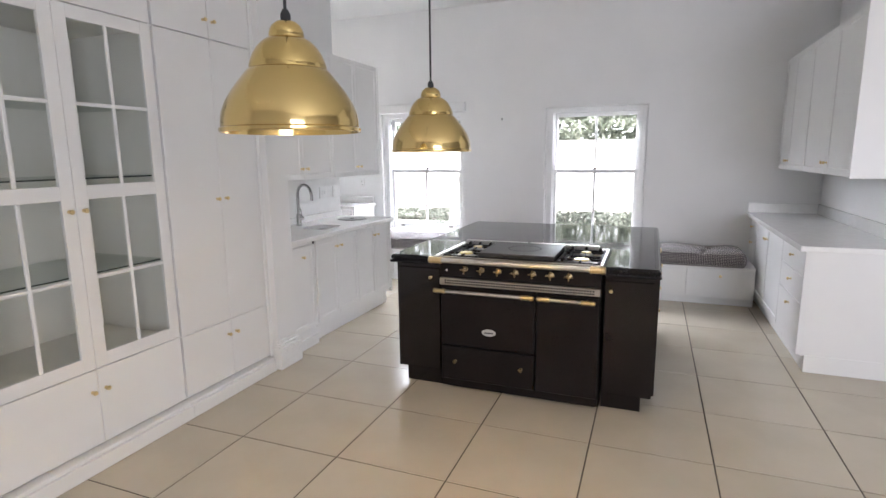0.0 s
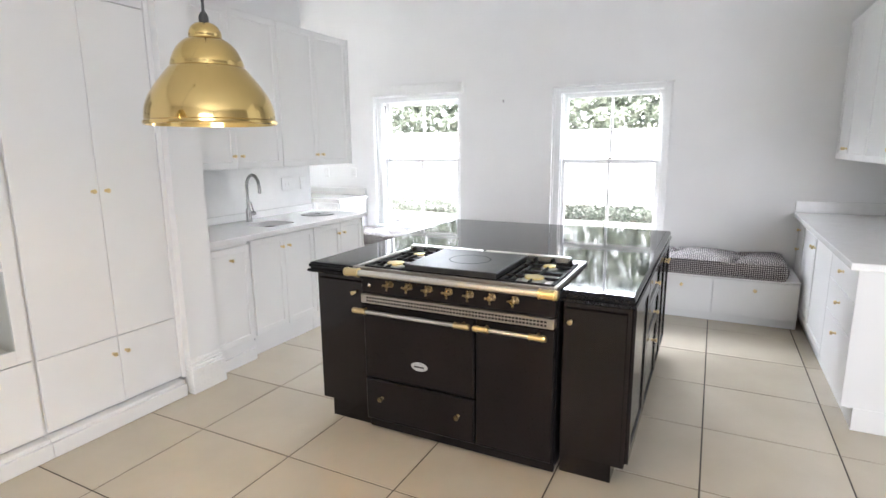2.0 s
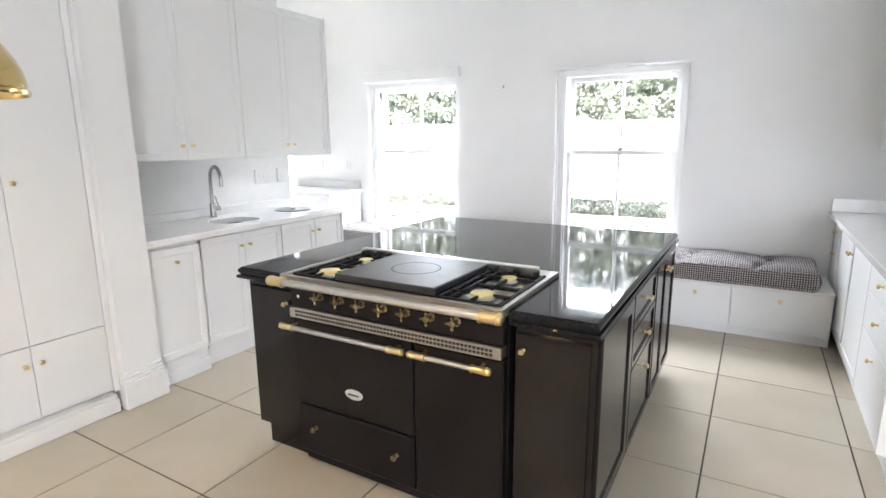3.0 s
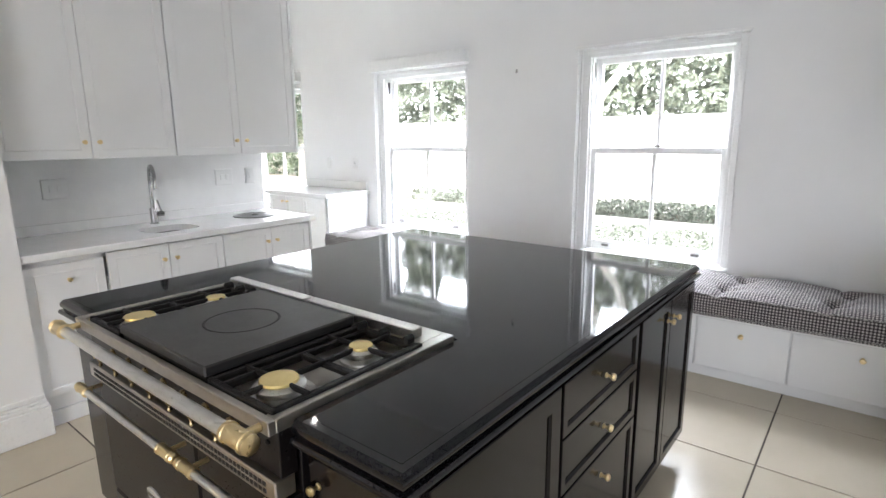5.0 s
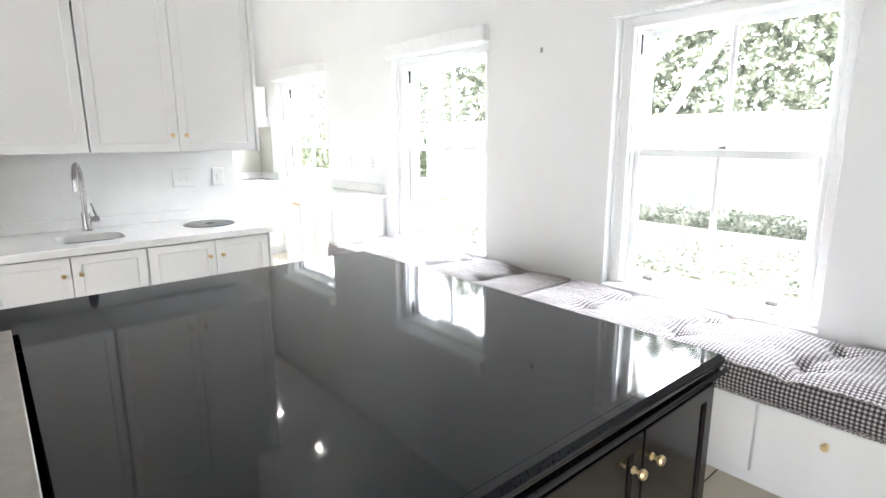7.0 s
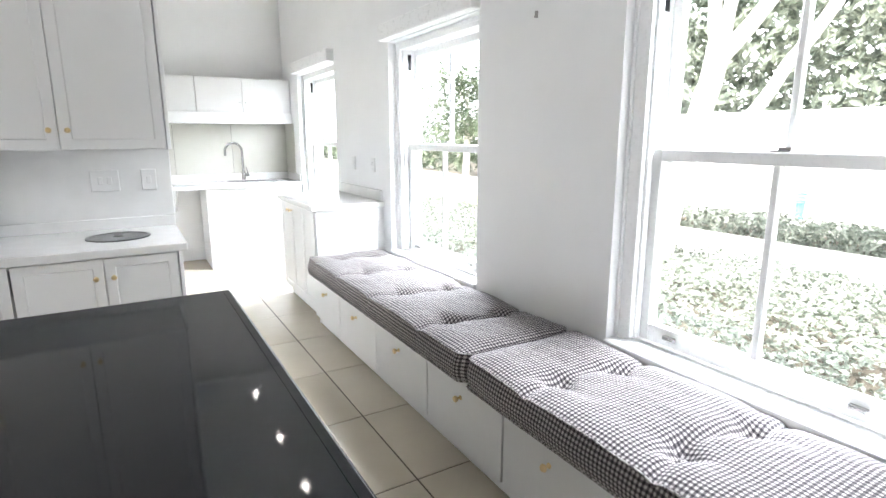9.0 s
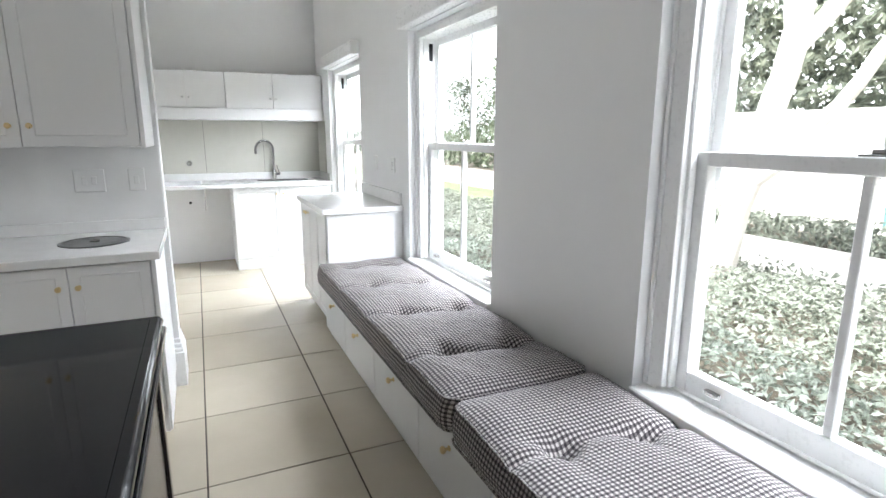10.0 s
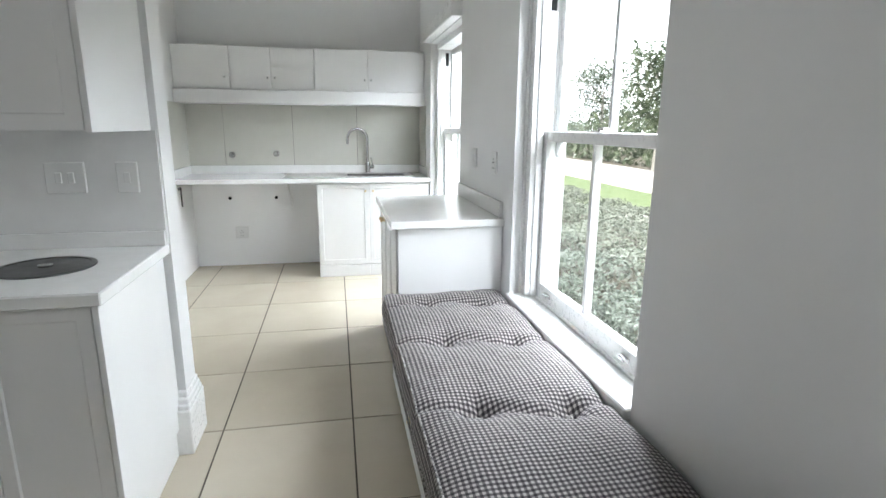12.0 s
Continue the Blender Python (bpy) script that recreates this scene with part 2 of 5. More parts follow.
def facing(face):
    """Local x along the front, y outward, z up."""
    return {"-y": Matrix(((1, 0, 0), (0, -1, 0), (0, 0, 1))), "+y": Matrix(((1, 0, 0), (0, 1, 0), (0, 0, 1))),
            "+x": Matrix(((0, 1, 0), (1, 0, 0), (0, 0, 1))), "-x": Matrix(((0, -1, 0), (1, 0, 0), (0, 0, 1)))}[face].to_4x4()


def to_world(bm, face, pos):
    """From (along, out, up) to the world; pos is where the front plane lies on its axis."""
    sign = 1 if face[0] == "+" else -1
    m = facing(face)
    off = Vector((pos, 0, 0)) if face[1] == "x" else Vector((0, pos, 0))
    bmesh.ops.transform(bm, matrix=Matrix.Translation(off) @ m, verts=bm.verts)
    bmesh.ops.recalc_face_normals(bm, faces=bm.faces)
    return bm


def slab(face, pos, u0, u1, z0, z1, thick=0.02, rail=0.0, depth=0.007, bevel=0.002):
    """A door or drawer front whose outer face lies at pos; with a rail width it is a framed (shaker) front."""
    bm = bmesh.new()
    box(bm, u0, u1, -thick, 0, z0, z1)
    if rail:
        f = max(bm.faces, key=lambda q: q.calc_center_median().y)
        bmesh.ops.inset_region(bm, faces=[f], thickness=rail)
        bmesh.ops.inset_region(bm, faces=[f], thickness=0.006)
        bmesh.ops.translate(bm, verts=f.verts, vec=(0, -depth, 0))
    out = [e for e in bm.edges if all(abs(v.co.y) < 1e-6 for v in e.verts) and all(
        abs(v.co.x - u0) < 1e-6 or abs(v.co.x - u1) < 1e-6 or abs(v.co.z - z0) < 1e-6 or abs(v.co.z - z1) < 1e-6 for v in e.verts)]
    out = [e for e in out if e.calc_length() > 0.05 and len(e.link_faces) == 2 and any(abs(q.normal.y) < 0.5 for q in e.link_faces)]
    if bevel and out:
        bmesh.ops.bevel(bm, geom=out, offset=bevel, segments=1, affect="EDGES")
    return to_world(bm, face, pos)


def lathe(profile, m, seg=14, bm=None):
    """Turns (radius, height) round local z, then places it with m."""
    bm = bm or bmesh.new()
    rings = []
    for r, h in profile:
        if r < 1e-5:
            rings.append([bm.verts.new(m @ Vector((0, 0, h)))])
        else:
            rings.append([bm.verts.new(m @ Vector((r * math.cos(2 * math.pi * i / seg), r * math.sin(2 * math.pi * i / seg), h))) for i in range(seg)])
    for a, b in zip(rings, rings[1:]):
        for i in range(seg):
            j = (i + 1) % seg
            q = [a[i % len(a)], a[j % len(a)], b[j % len(b)], b[i % len(b)]]
            q = [v for k, v in enumerate(q) if v not in q[:k]]
            if len(q) > 2:
                bm.faces.new(q)
    bmesh.ops.recalc_face_normals(bm, faces=bm.faces)
    return bm


def tube(points, radius, seg=10, bm=None, taper=None):
    """A round bar along a line of points."""
    bm = bm or bmesh.new()
    pts = [Vector(p) for p in points]
    rings = []
    up = Vector((0.13, 0.31, 0.94))
    for i, p in enumerate(pts):
        d = (pts[min(i + 1, len(pts) - 1)] - pts[max(i - 1, 0)]).normalized()
        a = d.cross(up)
        if a.length < 0.05:
            a = d.cross(Vector((1, 0, 0)))
        a.normalize()
        b = d.cross(a)
        r = taper[i] if taper else radius
        rings.append([bm.verts.new(p + r * (math.cos(2 * math.pi * k / seg) * a + math.sin(2 * math.pi * k / seg) * b)) for k in range(seg)])
    for a, b in zip(rings, rings[1:]):
        for k in range(seg):
            bm.faces.new((a[k], a[(k + 1) % seg], b[(k + 1) % seg], b[k]))
    bm.faces.new(rings[0][::-1])
    bm.faces.new(rings[-1])
    bmesh.ops.recalc_face_normals(bm, faces=bm.faces)
    return bm


AIM = {"+x": pose(0, 0, 0, 0, 90, 0), "-x": pose(0, 0, 0, 0, -90, 0), "+y": pose(0, 0, 0, -90, 0, 0), "-y": pose(0, 0, 0, 90, 0, 0)}


def spot_on(face, pos, u, z):
    return Vector((pos, u, z)) if face[1] == "x" else Vector((u, pos, z))


def knob(parent, face, pos, u, z, mat=BRASS, size=1.0, label=""):
    s = size * 0.9
    prof = [(0.0, -0.001), (0.0095 * s, -0.001), (0.0095 * s, 0.003 * s), (0.005 * s, 0.006 * s), (0.005 * s, 0.014 * s), (0.0115 * s, 0.019 * s),
            (0.0135 * s, 0.025 * s), (0.0105 * s, 0.031 * s), (0.0, 0.033 * s)]
    m = Matrix.Translation(spot_on(face, pos, u, z)) @ AIM[face]
    return part("knob", lathe(prof, m, 12), mat, parent, label, smooth=True)

# ---- structure ----
NORTH, EAST, FAR, BACK, TOP, SIDE = 6.36, 1.70, -6.27, -2.30, 3.30, 4.6
WINDOWS = ((-5.66, -4.46), (-3.295, -2.118), (-1.122, 0.018))


def structure(name, bm, mat, label, category):
    return tagged(part(name, bm, mat), label, category, kind="structure")


rows, edge = [], FAR - 0.3
for a, b in WINDOWS:
    a, b = a + 0.004, b - 0.004
    rows += [(edge, a, NORTH, NORTH + 0.22, -0.3, TOP), (a, b, NORTH, NORTH + 0.22, -0.3, 0.505), (a, b, NORTH, NORTH + 0.22, 2.063, TOP)]
    edge = b
rows.append((edge, EAST + 0.2, NORTH, NORTH + 0.22, -0.3, TOP))
structure("wall_north", boxes(*rows), WALL, "white painted plaster wall with three sash windows", "wall")
structure("wall_east", boxes((EAST, EAST + 0.2, 4.0, NORTH, -0.3, TOP)), WALL, "white painted plaster side wall", "wall")
structure("wall_return", boxes((EAST + 0.2, SIDE, 4.0, 4.2, -0.3, TOP)), WALL, "plain white wall returning from the counter", "wall")
# unseen side wall, darker than the rest to dim light bounced onto the cupboards
structure("wall_unseen_side", boxes((SIDE, SIDE + 0.2, BACK - 0.2, 4.2, -0.3, TOP)), BEIGE, "unseen side wall in darker beige to dim bounced light", "wall")
structure("wall_scullery_end", boxes((FAR - 0.3, FAR, 3.96, NORTH, -0.3, TOP)), WALL, "white painted end wall of the scullery", "wall")
structure("wall_scullery_side", boxes((FAR, -3.20, 3.96, 4.16, -0.3, TOP)), WALL, "white painted side wall of the scullery", "wall")
structure("wall_sink_partition", boxes((-3.20, -3.05, BACK, 4.862, -0.3, TOP)), WALL, "white painted partition wall behind the sink run", "wall")
structure("wall_pier", boxes((-3.05, -2.375, 2.902, 3.12, -0.3, TOP)), WALL, "white painted pier between tall cupboards and sink run", "wall")
structure("wall_west", boxes((-3.05, -2.40, BACK, 1.10, -0.3, TOP)), WALL, "white painted wall beside the tall cupboards", "wall")
# the gap in this wall is assumed, made to hold the added fill lamp
structure("wall_south", boxes((-3.2, 1.6, BACK - 0.2, BACK, -0.3, TOP), (4.2, SIDE, BACK - 0.2, BACK, -0.3, TOP), (1.6, 4.2, BACK - 0.2, BACK, 2.4, TOP)),
          WALL, "white painted rear wall with an assumed, unseen opening", "wall")
structure("ceiling", boxes((FAR - 0.3, SIDE + 0.2, BACK - 0.2, NORTH + 0.22, TOP, TOP + 0.15)), CEIL, "plain white painted plaster ceiling", "ceiling")
floor = structure("floor", boxes((FAR - 0.25, SIDE + 0.15, BACK - 0.15, NORTH + 0.15, -0.3, -0.003)), GROUT, "large cream porcelain floor tiles with dark joints", "floor")

# base mouldings of the pier and of the partition's end
structure("baseboard_pier", boxes((-2.40, -2.342, 2.885, 3.135, 0, 0.155), (-2.40, -2.349, 2.89, 3.13, 0.155, 0.175), (-2.40, -2.357, 2.895, 3.125, 0.175, 0.19),
          (-2.40, -2.366, 2.898, 3.122, 0.19, 0.215), bevel=0.004), TRIM, "white moulded plinth block of the pier", "baseboard")
structure("baseboard_partition", boxes((-3.23, -2.99, 4.80, 4.885, 0, 0.20), (-3.223, -3.0, 4.80, 4.880, 0.20, 0.222), (-3.216, -3.015, 4.80, 4.875, 0.222, 0.245),
          (-3.21, -3.03, 4.80, 4.869, 0.245, 0.27), bevel=0.004), TRIM, "white moulded baseboard round the partition end", "baseboard")


def sash_window(number, x0, x1, box_over):
    """A white double-hung window: moulded surround, boxed frame, two sashes of two panes, ledge and lifts."""
    w = thing("window_%d" % number, "white timber double hung sash window, two panes a sash", "window", (x0, NORTH, 0.55), kind="structure")
    y = NORTH + 0.055
    a, b, lo, hi = x0 + 0.062, x1 - 0.062, 0.560, 2.030
    bm = boxes((x0 + 0.003, a, y, y + 0.10, 0.506, 2.062), (b, x1 - 0.003, y, y + 0.10, 0.506, 2.062), (a, b, y, y + 0.10, hi, 2.062),
               (x0 + 0.006, x0 + 0.022, y - 0.012, y + 0.002, 0.55, 2.060), (x1 - 0.022, x1 - 0.006, y - 0.012, y + 0.002, 0.55, 2.060), bevel=0.003)
    part("surround", bm, TRIM, w)
    # boxed frame lining the opening, with parting beads
    bm = boxes((a - 0.002, a + 0.022, y - 0.004, y + 0.17, lo, hi), (b - 0.022, b + 0.002, y - 0.004, y + 0.17, lo, hi), (a, b, y - 0.004, y + 0.17, hi - 0.022, hi + 0.006),
               (a + 0.02, a + 0.034, y + 0.02, y + 0.05, lo, hi), (b - 0.034, b - 0.02, y + 0.02, y + 0.05, lo, hi),
               (a + 0.02, a + 0.03, y + 0.101, y + 0.112, lo, hi), (b - 0.03, b - 0.02, y + 0.101, y + 0.112, lo, hi), bevel=0.002)
    part("frame", bm, TRIM, w)
    part("sill", boxes((x0 + 0.004, x1 - 0.004, NORTH - 0.022, y + 0.05, 0.507, 0.546), (a, b, y + 0.05, y + 0.22, 0.50, 0.545), bevel=0.006), TRIM, w, "white painted window ledge")
    for upper in (False, True):
        z0, z1 = (1.305, hi - 0.02) if upper else (lo - 0.004, 1.35)
        ya, yb = (y + 0.112, y + 0.150) if upper else (y + 0.055, y + 0.097)
        sa, sb = a + 0.022, b - 0.022
        mid = (sa + sb) / 2
        top, bot = (0.045, 0.045) if upper else (0.045, 0.075)
        bm = boxes((sa, sa + 0.045, ya, yb, z0, z1), (sb - 0.045, sb, ya, yb, z0, z1), (sa + 0.045, sb - 0.045, ya + 0.001, yb - 0.001, z1 - top, z1),
                   (sa + 0.045, sb - 0.045, ya + 0.001, yb - 0.001, z0, z0 + bot), (mid - 0.0125, mid + 0.0125, ya + 0.004, yb - 0.006, z0 + bot, z1 - top), bevel=0.003)
        if upper:
            for xs in (sa + 0.002, sb - 0.04):
                box(bm, xs, xs + 0.038, ya + 0.002, yb - 0.002, z0 - 0.075, z0 + 0.002, bevel=0.01)
        s = part("upper_sash" if upper else "lower_sash", bm, TRIM, w)
        for u0, u1 in ((sa + 0.043, mid - 0.010), (mid + 0.010, sb - 0.043)):
            g = part("pane", boxes((u0, u1, (ya + yb) / 2 - 0.002, (ya + yb) / 2 + 0.002, z0 + bot - 0.003, z1 - top + 0.003)), PANE, s)
            g.visible_shadow = False
        if not upper:
            for xs in (sa + 0.155, sb - 0.155):
                part("sash_lift", boxes((xs - 0.026, xs + 0.026, ya - 0.004, ya, z0 + 0.03, z0 + 0.05), (xs - 0.024, xs + 0.024, ya - 0.020, ya - 0.003, z0 + 0.046, z0 + 0.051),
                     (xs - 0.024, xs + 0.024, ya - 0.021, ya - 0.017, z0 + 0.036, z0 + 0.050), bevel=0.0012), NICKEL, s, "brushed metal sash lift")
            part("sash_catch", boxes((mid - 0.035, mid + 0.035, yb - 0.035, yb + 0.012, z1, z1 + 0.006), (mid - 0.012, mid + 0.03, yb - 0.022, yb + 0.004, z1 + 0.006, z1 + 0.017),
                 bevel=0.002), NICKEL, s, "brushed metal sash catch")
    part("pulley_plate", boxes((a + 0.0215, a + 0.0235, y + 0.062, y + 0.090, 1.87, 1.98), bevel=0.0008), IRON, w, "dark metal pulley plate")
    if box_over:
        part("blind_box", boxes((x0 - 0.005, x1 + 0.012, NORTH - 0.075, NORTH - 0.001, 2.067, 2.175), bevel=0.006), TRIM, w, "white painted blind box over the window")
    else:
        part("cornice_rail", boxes((x0 - 0.010, x1 + 0.010, NORTH - 0.030, NORTH - 0.001, 2.064, 2.080), bevel=0.003), TRIM, w, "thin moulded rail over the window")
    return w


for i, (a, b) in enumerate(WINDOWS):
    sash_window(i + 1, a, b, i < 2)

# ---- outside ----
ground = structure("ground", boxes((-400, 400, 6.57, 800, -0.5, -0.32)), SOIL, "bare garden soil reaching to the horizon", "ground")
structure("road", boxes((-10.5, 40, 10.6, 13.1, -0.5, -0.29), (-60, -10.5, 13.4, 17.8, -0.5, -0.29), (-10.5, 40, 15.0, 17.8, -0.5, -0.285)), PAVING, "pale sunlit driveway beside the garden beds", "road")
structure("lawn_verge", boxes((-60, -10.6, 10.62, 13.3, -0.5, -0.26)), GRASS, "bright mown grass verge", "lawn")
structure("kerb", boxes((-60, 40, 10.45, 10.6, -0.5, -0.20), (-10.4, 40, 13.1, 13.25, -0.5, -0.20), (-60, -10.6, 13.3, 13.4, -0.5, -0.22), bevel=0.02), PAVING, "pale concrete kerbs of the driveway", "kerb")
bd = bmesh.new()
arc = [(170 * math.cos(math.pi * k / 48), 6.6 + 170 * math.sin(math.pi * k / 48)) for k in range(49)]
low, high = [bd.verts.new((x, y, -0.4)) for x, y in arc], [bd.verts.new((x, y, 110)) for x, y in arc]
for k in range(48):
    bd.faces.new((low[k], low[k + 1], high[k + 1], high[k]))
structure("backdrop", bd, HAZE, "plain bright hazy sky far beyond the garden", "sky")
bw = thing("boundary_wall", "long white plastered garden boundary wall", "wall", (-2, 17.8, -0.3), kind="structure")
part("wall_face", boxes((-17, 24, 17.8, 18.05, -0.5, 1.90)), GARDENWALL, bw)
part("coping", boxes((-17.05, 24, 17.75, 18.1, 1.90, 1.97), bevel=0.015), GARDENWALL, bw)


def leaf_cloud(rng, count, place, size, flat=0.35):
    """Many small folded leaves; place(rng) gives a point and the way that the leaf faces."""
    verts, faces = [], []
    for _ in range(count):
        p, n = place(rng)
        n = (Vector(n) + Vector((rng.uniform(-1, 1), rng.uniform(-1, 1), rng.uniform(-1, 1))) * 0.9).normalized()
        a = n.cross(Vector((rng.uniform(-1, 1), rng.uniform(-1, 1), rng.uniform(-1, 1))))
        if a.length < 1e-3:
            continue
        a.normalize()
        b = n.cross(a)
        s = size * rng.uniform(0.6, 1.3)
        p = Vector(p)
        k = len(verts)
        verts += [p - a * s, p + b * s * flat * 1.1 + n * s * 0.16, p + a * s, p - b * s * flat * 1.1 + n * s * 0.16]
        faces += [(k, k + 1, k + 2), (k, k + 2, k + 3)]
    return verts, faces


def leaf_object(name, verts, faces, mat, parent=None):
    me = bpy.data.meshes.new(name)
    base = BASE.get(parent, Vector((0, 0, 0)))
    me.from_pydata([v - base for v in verts], [], faces)
    me.materials.append(mat)
    ob = new(name, me)
    if parent:
        ob.parent = parent
    BASE[ob] = base
    return ob


def hedge_place(x0, x1, y0, y1, z0, z1, wob, top_share):
    def place(rng):
        x, y = rng.uniform(x0, x1), rng.uniform(y0, y1)
        lump = wob * (noise.noise(Vector((x * 1.4, y * 1.4, 3.1))) + 0.5 * noise.noise(Vector((x * 4, y * 4, 7.7))))
        if rng.random() < top_share:
            return (x, y, z1 + lump - 0.10 * rng.random() ** 2), (0, 0, 1)
        side = rng.random()
        z = z0 + (z1 + lump - z0) * rng.random()
        if side < 0.7:
            return (x, y0 + wob * noise.noise(Vector((x * 2, z * 3, 0))), z), (0, -1, 0.3)
        return (x, y1, z), (0, 1, 0.3)
    return place


rng = random.Random(7)
v, f = leaf_cloud(rng, 95000, hedge_place(-12, 3.0, 7.35, 10.3, -0.3, 0.12, 0.12, 0.72), 0.029, 0.42)
tagged(leaf_object("shrub_bed", v, f, LEAF_SHRUB), "dense low shrubs with small glossy leaves", "shrubs", kind="stuff")
v, f = leaf_cloud(rng, 9000, hedge_place(-9.5, 6, 13.8, 14.7, -0.3, 0.0, 0.10, 0.5), 0.07)
tagged(leaf_object("low_hedge", v, f, LEAF_SHRUB), "low clipped hedge along the driveway", "hedge", kind="stuff")
v, f = leaf_cloud(rng, 40000, hedge_place(-17, 14, 18.6, 20.5, 1.6, 6.6, 0.9, 0.12), 0.16)
tagged(leaf_object("tall_hedge", v, f, LEAF_TREE), "tall leafy creeper and trees behind the boundary wall", "hedge", kind="stuff")
v, f = leaf_cloud(rng, 8000, hedge_place(-60, -17.5, 19, 24, -0.3, 1.4, 0.9, 0.3), 0.2)
tagged(leaf_object("far_shrubs", v, f, LEAF_DARK), "far garden shrubs beyond the verge", "shrubs", kind="stuff")


def garden_tree(x, y, rng, stems, label):
    t_ = thing("garden_tree", label, "tree", (x, y, -0.32))
    bm = bmesh.new()
    for pts, r0, r1 in stems:
        n = 14
        line, tap = [], []
        for i in range(n):
            s = i / (n - 1) * (len(pts) - 1)
            k = min(int(s), len(pts) - 2)
            p = Vector(pts[k]).lerp(Vector(pts[k + 1]), s - k)
            line.append(p + Vector((noise.noise(p * 1.7), noise.noise(p * 1.7 + Vector((5, 0, 0))), 0)) * 0.05)
            tap.append(r0 + (r1 - r0) * i / (n - 1))
        tube(line, 0.1, 10, bm, tap)
    part("trunk", bm, BARK, t_, smooth=True)
    return t_


t1 = garden_tree(-3.42, 9.9, rng, [
    (((-3.58, 9.9, -0.34), (-3.48, 9.9, 0.4), (-3.38, 9.9, 1.0), (-3.23, 9.9, 1.7), (-3.06, 9.9, 2.3)), 0.15, 0.11),
    (((-3.06, 9.9, 2.2), (-3.17, 9.95, 2.6), (-3.28, 10.0, 3.6), (-3.2, 10.2, 5.2)), 0.08, 0.04),
    (((-3.07, 9.9, 2.15), (-2.72, 9.85, 2.45), (-2.2, 9.8, 3.1), (-1.8, 9.7, 4.9)), 0.085, 0.04),
    (((-3.05, 9.92, 2.25), (-2.93, 10.0, 3.3), (-2.7, 10.2, 5.0)), 0.07, 0.03),
    (((-3.40, 9.9, 0.9), (-2.98, 9.85, 1.22), (-2.5, 9.8, 1.72), (-2.05, 9.75, 2.35), (-1.3, 9.6, 3.8)), 0.07, 0.045),
], "garden tree with pale smooth forked trunk in the shrubs")
place = lambda r: ((-3.2 + r.gauss(0, 1.5), 10.2 + r.gauss(0, 1.2), 6.0 + r.gauss(0, 0.7)), (0, 0, 1))
v, f = leaf_cloud(rng, 7000, place, 0.10)
leaf_object("crown", v, f, LEAF_TREE, t1)


def far_tree(x, y, h, w, rng, mat, label):
    t_ = thing("garden_tree", label, "tree", (x, y, -0.32))
    bm = tube([(x, y, -0.34), (x + 0.1, y, h * 0.3), (x - 0.05, y + 0.1, h * 0.75)], 0.1, 8, None, [0.18, 0.13, 0.05])
    for k in range(5):
        a = k * 1.3
        tube([(x, y, h * (0.25 + 0.1 * k)), (x + w * 0.35 * math.cos(a), y + w * 0.35 * math.sin(a), h * (0.4 + 0.1 * k))], 0.04, 6, bm, [0.05, 0.02])
    part("trunk", bm, BARK, t_)
    clumps = [(rng.gauss(0, w * 0.28), rng.gauss(0, w * 0.28), h * rng.uniform(0.35, 1.0)) for _ in range(26)]

    def put(r):
        c = r.choice(clumps)
        q = Vector((r.gauss(0, 1), r.gauss(0, 1), r.gauss(0, 0.7))) * w * 0.13
        return (x + c[0] + q.x, y + c[1] + q.y, c[2] + q.z), (0, 0, 1)
    vv, ff = leaf_cloud(rng, 3500, put, 0.13)
    leaf_object("crown", vv, ff, mat, t_)


far_tree(-19.5, 17.5, 4.4, 3.0, rng, LEAF_DARK, "leafy garden tree beyond the grass verge")
far_tree(-26.0, 24.0, 4.0, 3.6, rng, LEAF_TREE, "distant leafy garden tree")
far_tree(-33.0, 22.0, 5.0, 4.0, rng, LEAF_DARK, "distant dark leafy garden tree")

bl = thing("bollard_light", "teal louvred metal garden bollard light", "garden light", (-5.3, 16.5, -0.32))
part("post", lathe([(0.0, 0), (0.10, 0), (0.10, 0.02), (0.085, 0.03), (0.085, 0.35), (0.0, 0.351)], pose(-5.3, 16.5, -0.29), 16), TEAL, bl)
for k in range(4):
    part("louvre", lathe([(0.06, 0.36 + 0.07 * k), (0.115, 0.36 + 0.07 * k), (0.095, 0.405 + 0.07 * k), (0.06, 0.405 + 0.07 * k)], pose(-5.3, 16.5, -0.29), 16), TEAL, bl)
part("cap", lathe([(0.0, 0.64), (0.105, 0.64), (0.11, 0.66), (0.07, 0.69), (0.0, 0.70)], pose(-5.3, 16.5, -0.29), 16), TEAL, bl)

# ---- kitchen island with range ----
IX0, IX1, IY0, IY1, IT = -1.505, 0.165, 3.02, 4.912, 0.885


island = thing("kitchen_island", "black lacquered island with polished black granite top", "kitchen island", (-0.69, 3.95, 0))
BX0, BX1, BY0, BY1 = -1.480, 0.152, 3.06, 4.882
RX0, RX1, RYB = -1.148, -0.148, 3.56
part("body", boxes((BX0, RX0 - 0.012, BY0, BY1, 0.10, 0.842), (RX1 + 0.012, BX1 - 0.002, BY0, BY1, 0.10, 0.832), (RX0 - 0.012, RX1 + 0.012, RYB + 0.02, BY1, 0.10, 0.842), bevel=0.003), BLACKWOOD, island)
part("plinth", boxes((BX0 + 0.06, RX0 - 0.012, BY0 + 0.01, BY1 - 0.06, 0, 0.10), (RX1 + 0.012, BX1 - 0.06, BY0 + 0.03, BY1 - 0.06, 0, 0.10), (RX0 - 0.012, RX1 + 0.012, RYB + 0.02, BY1 - 0.06, 0, 0.10)), BLACKWOOD, island)


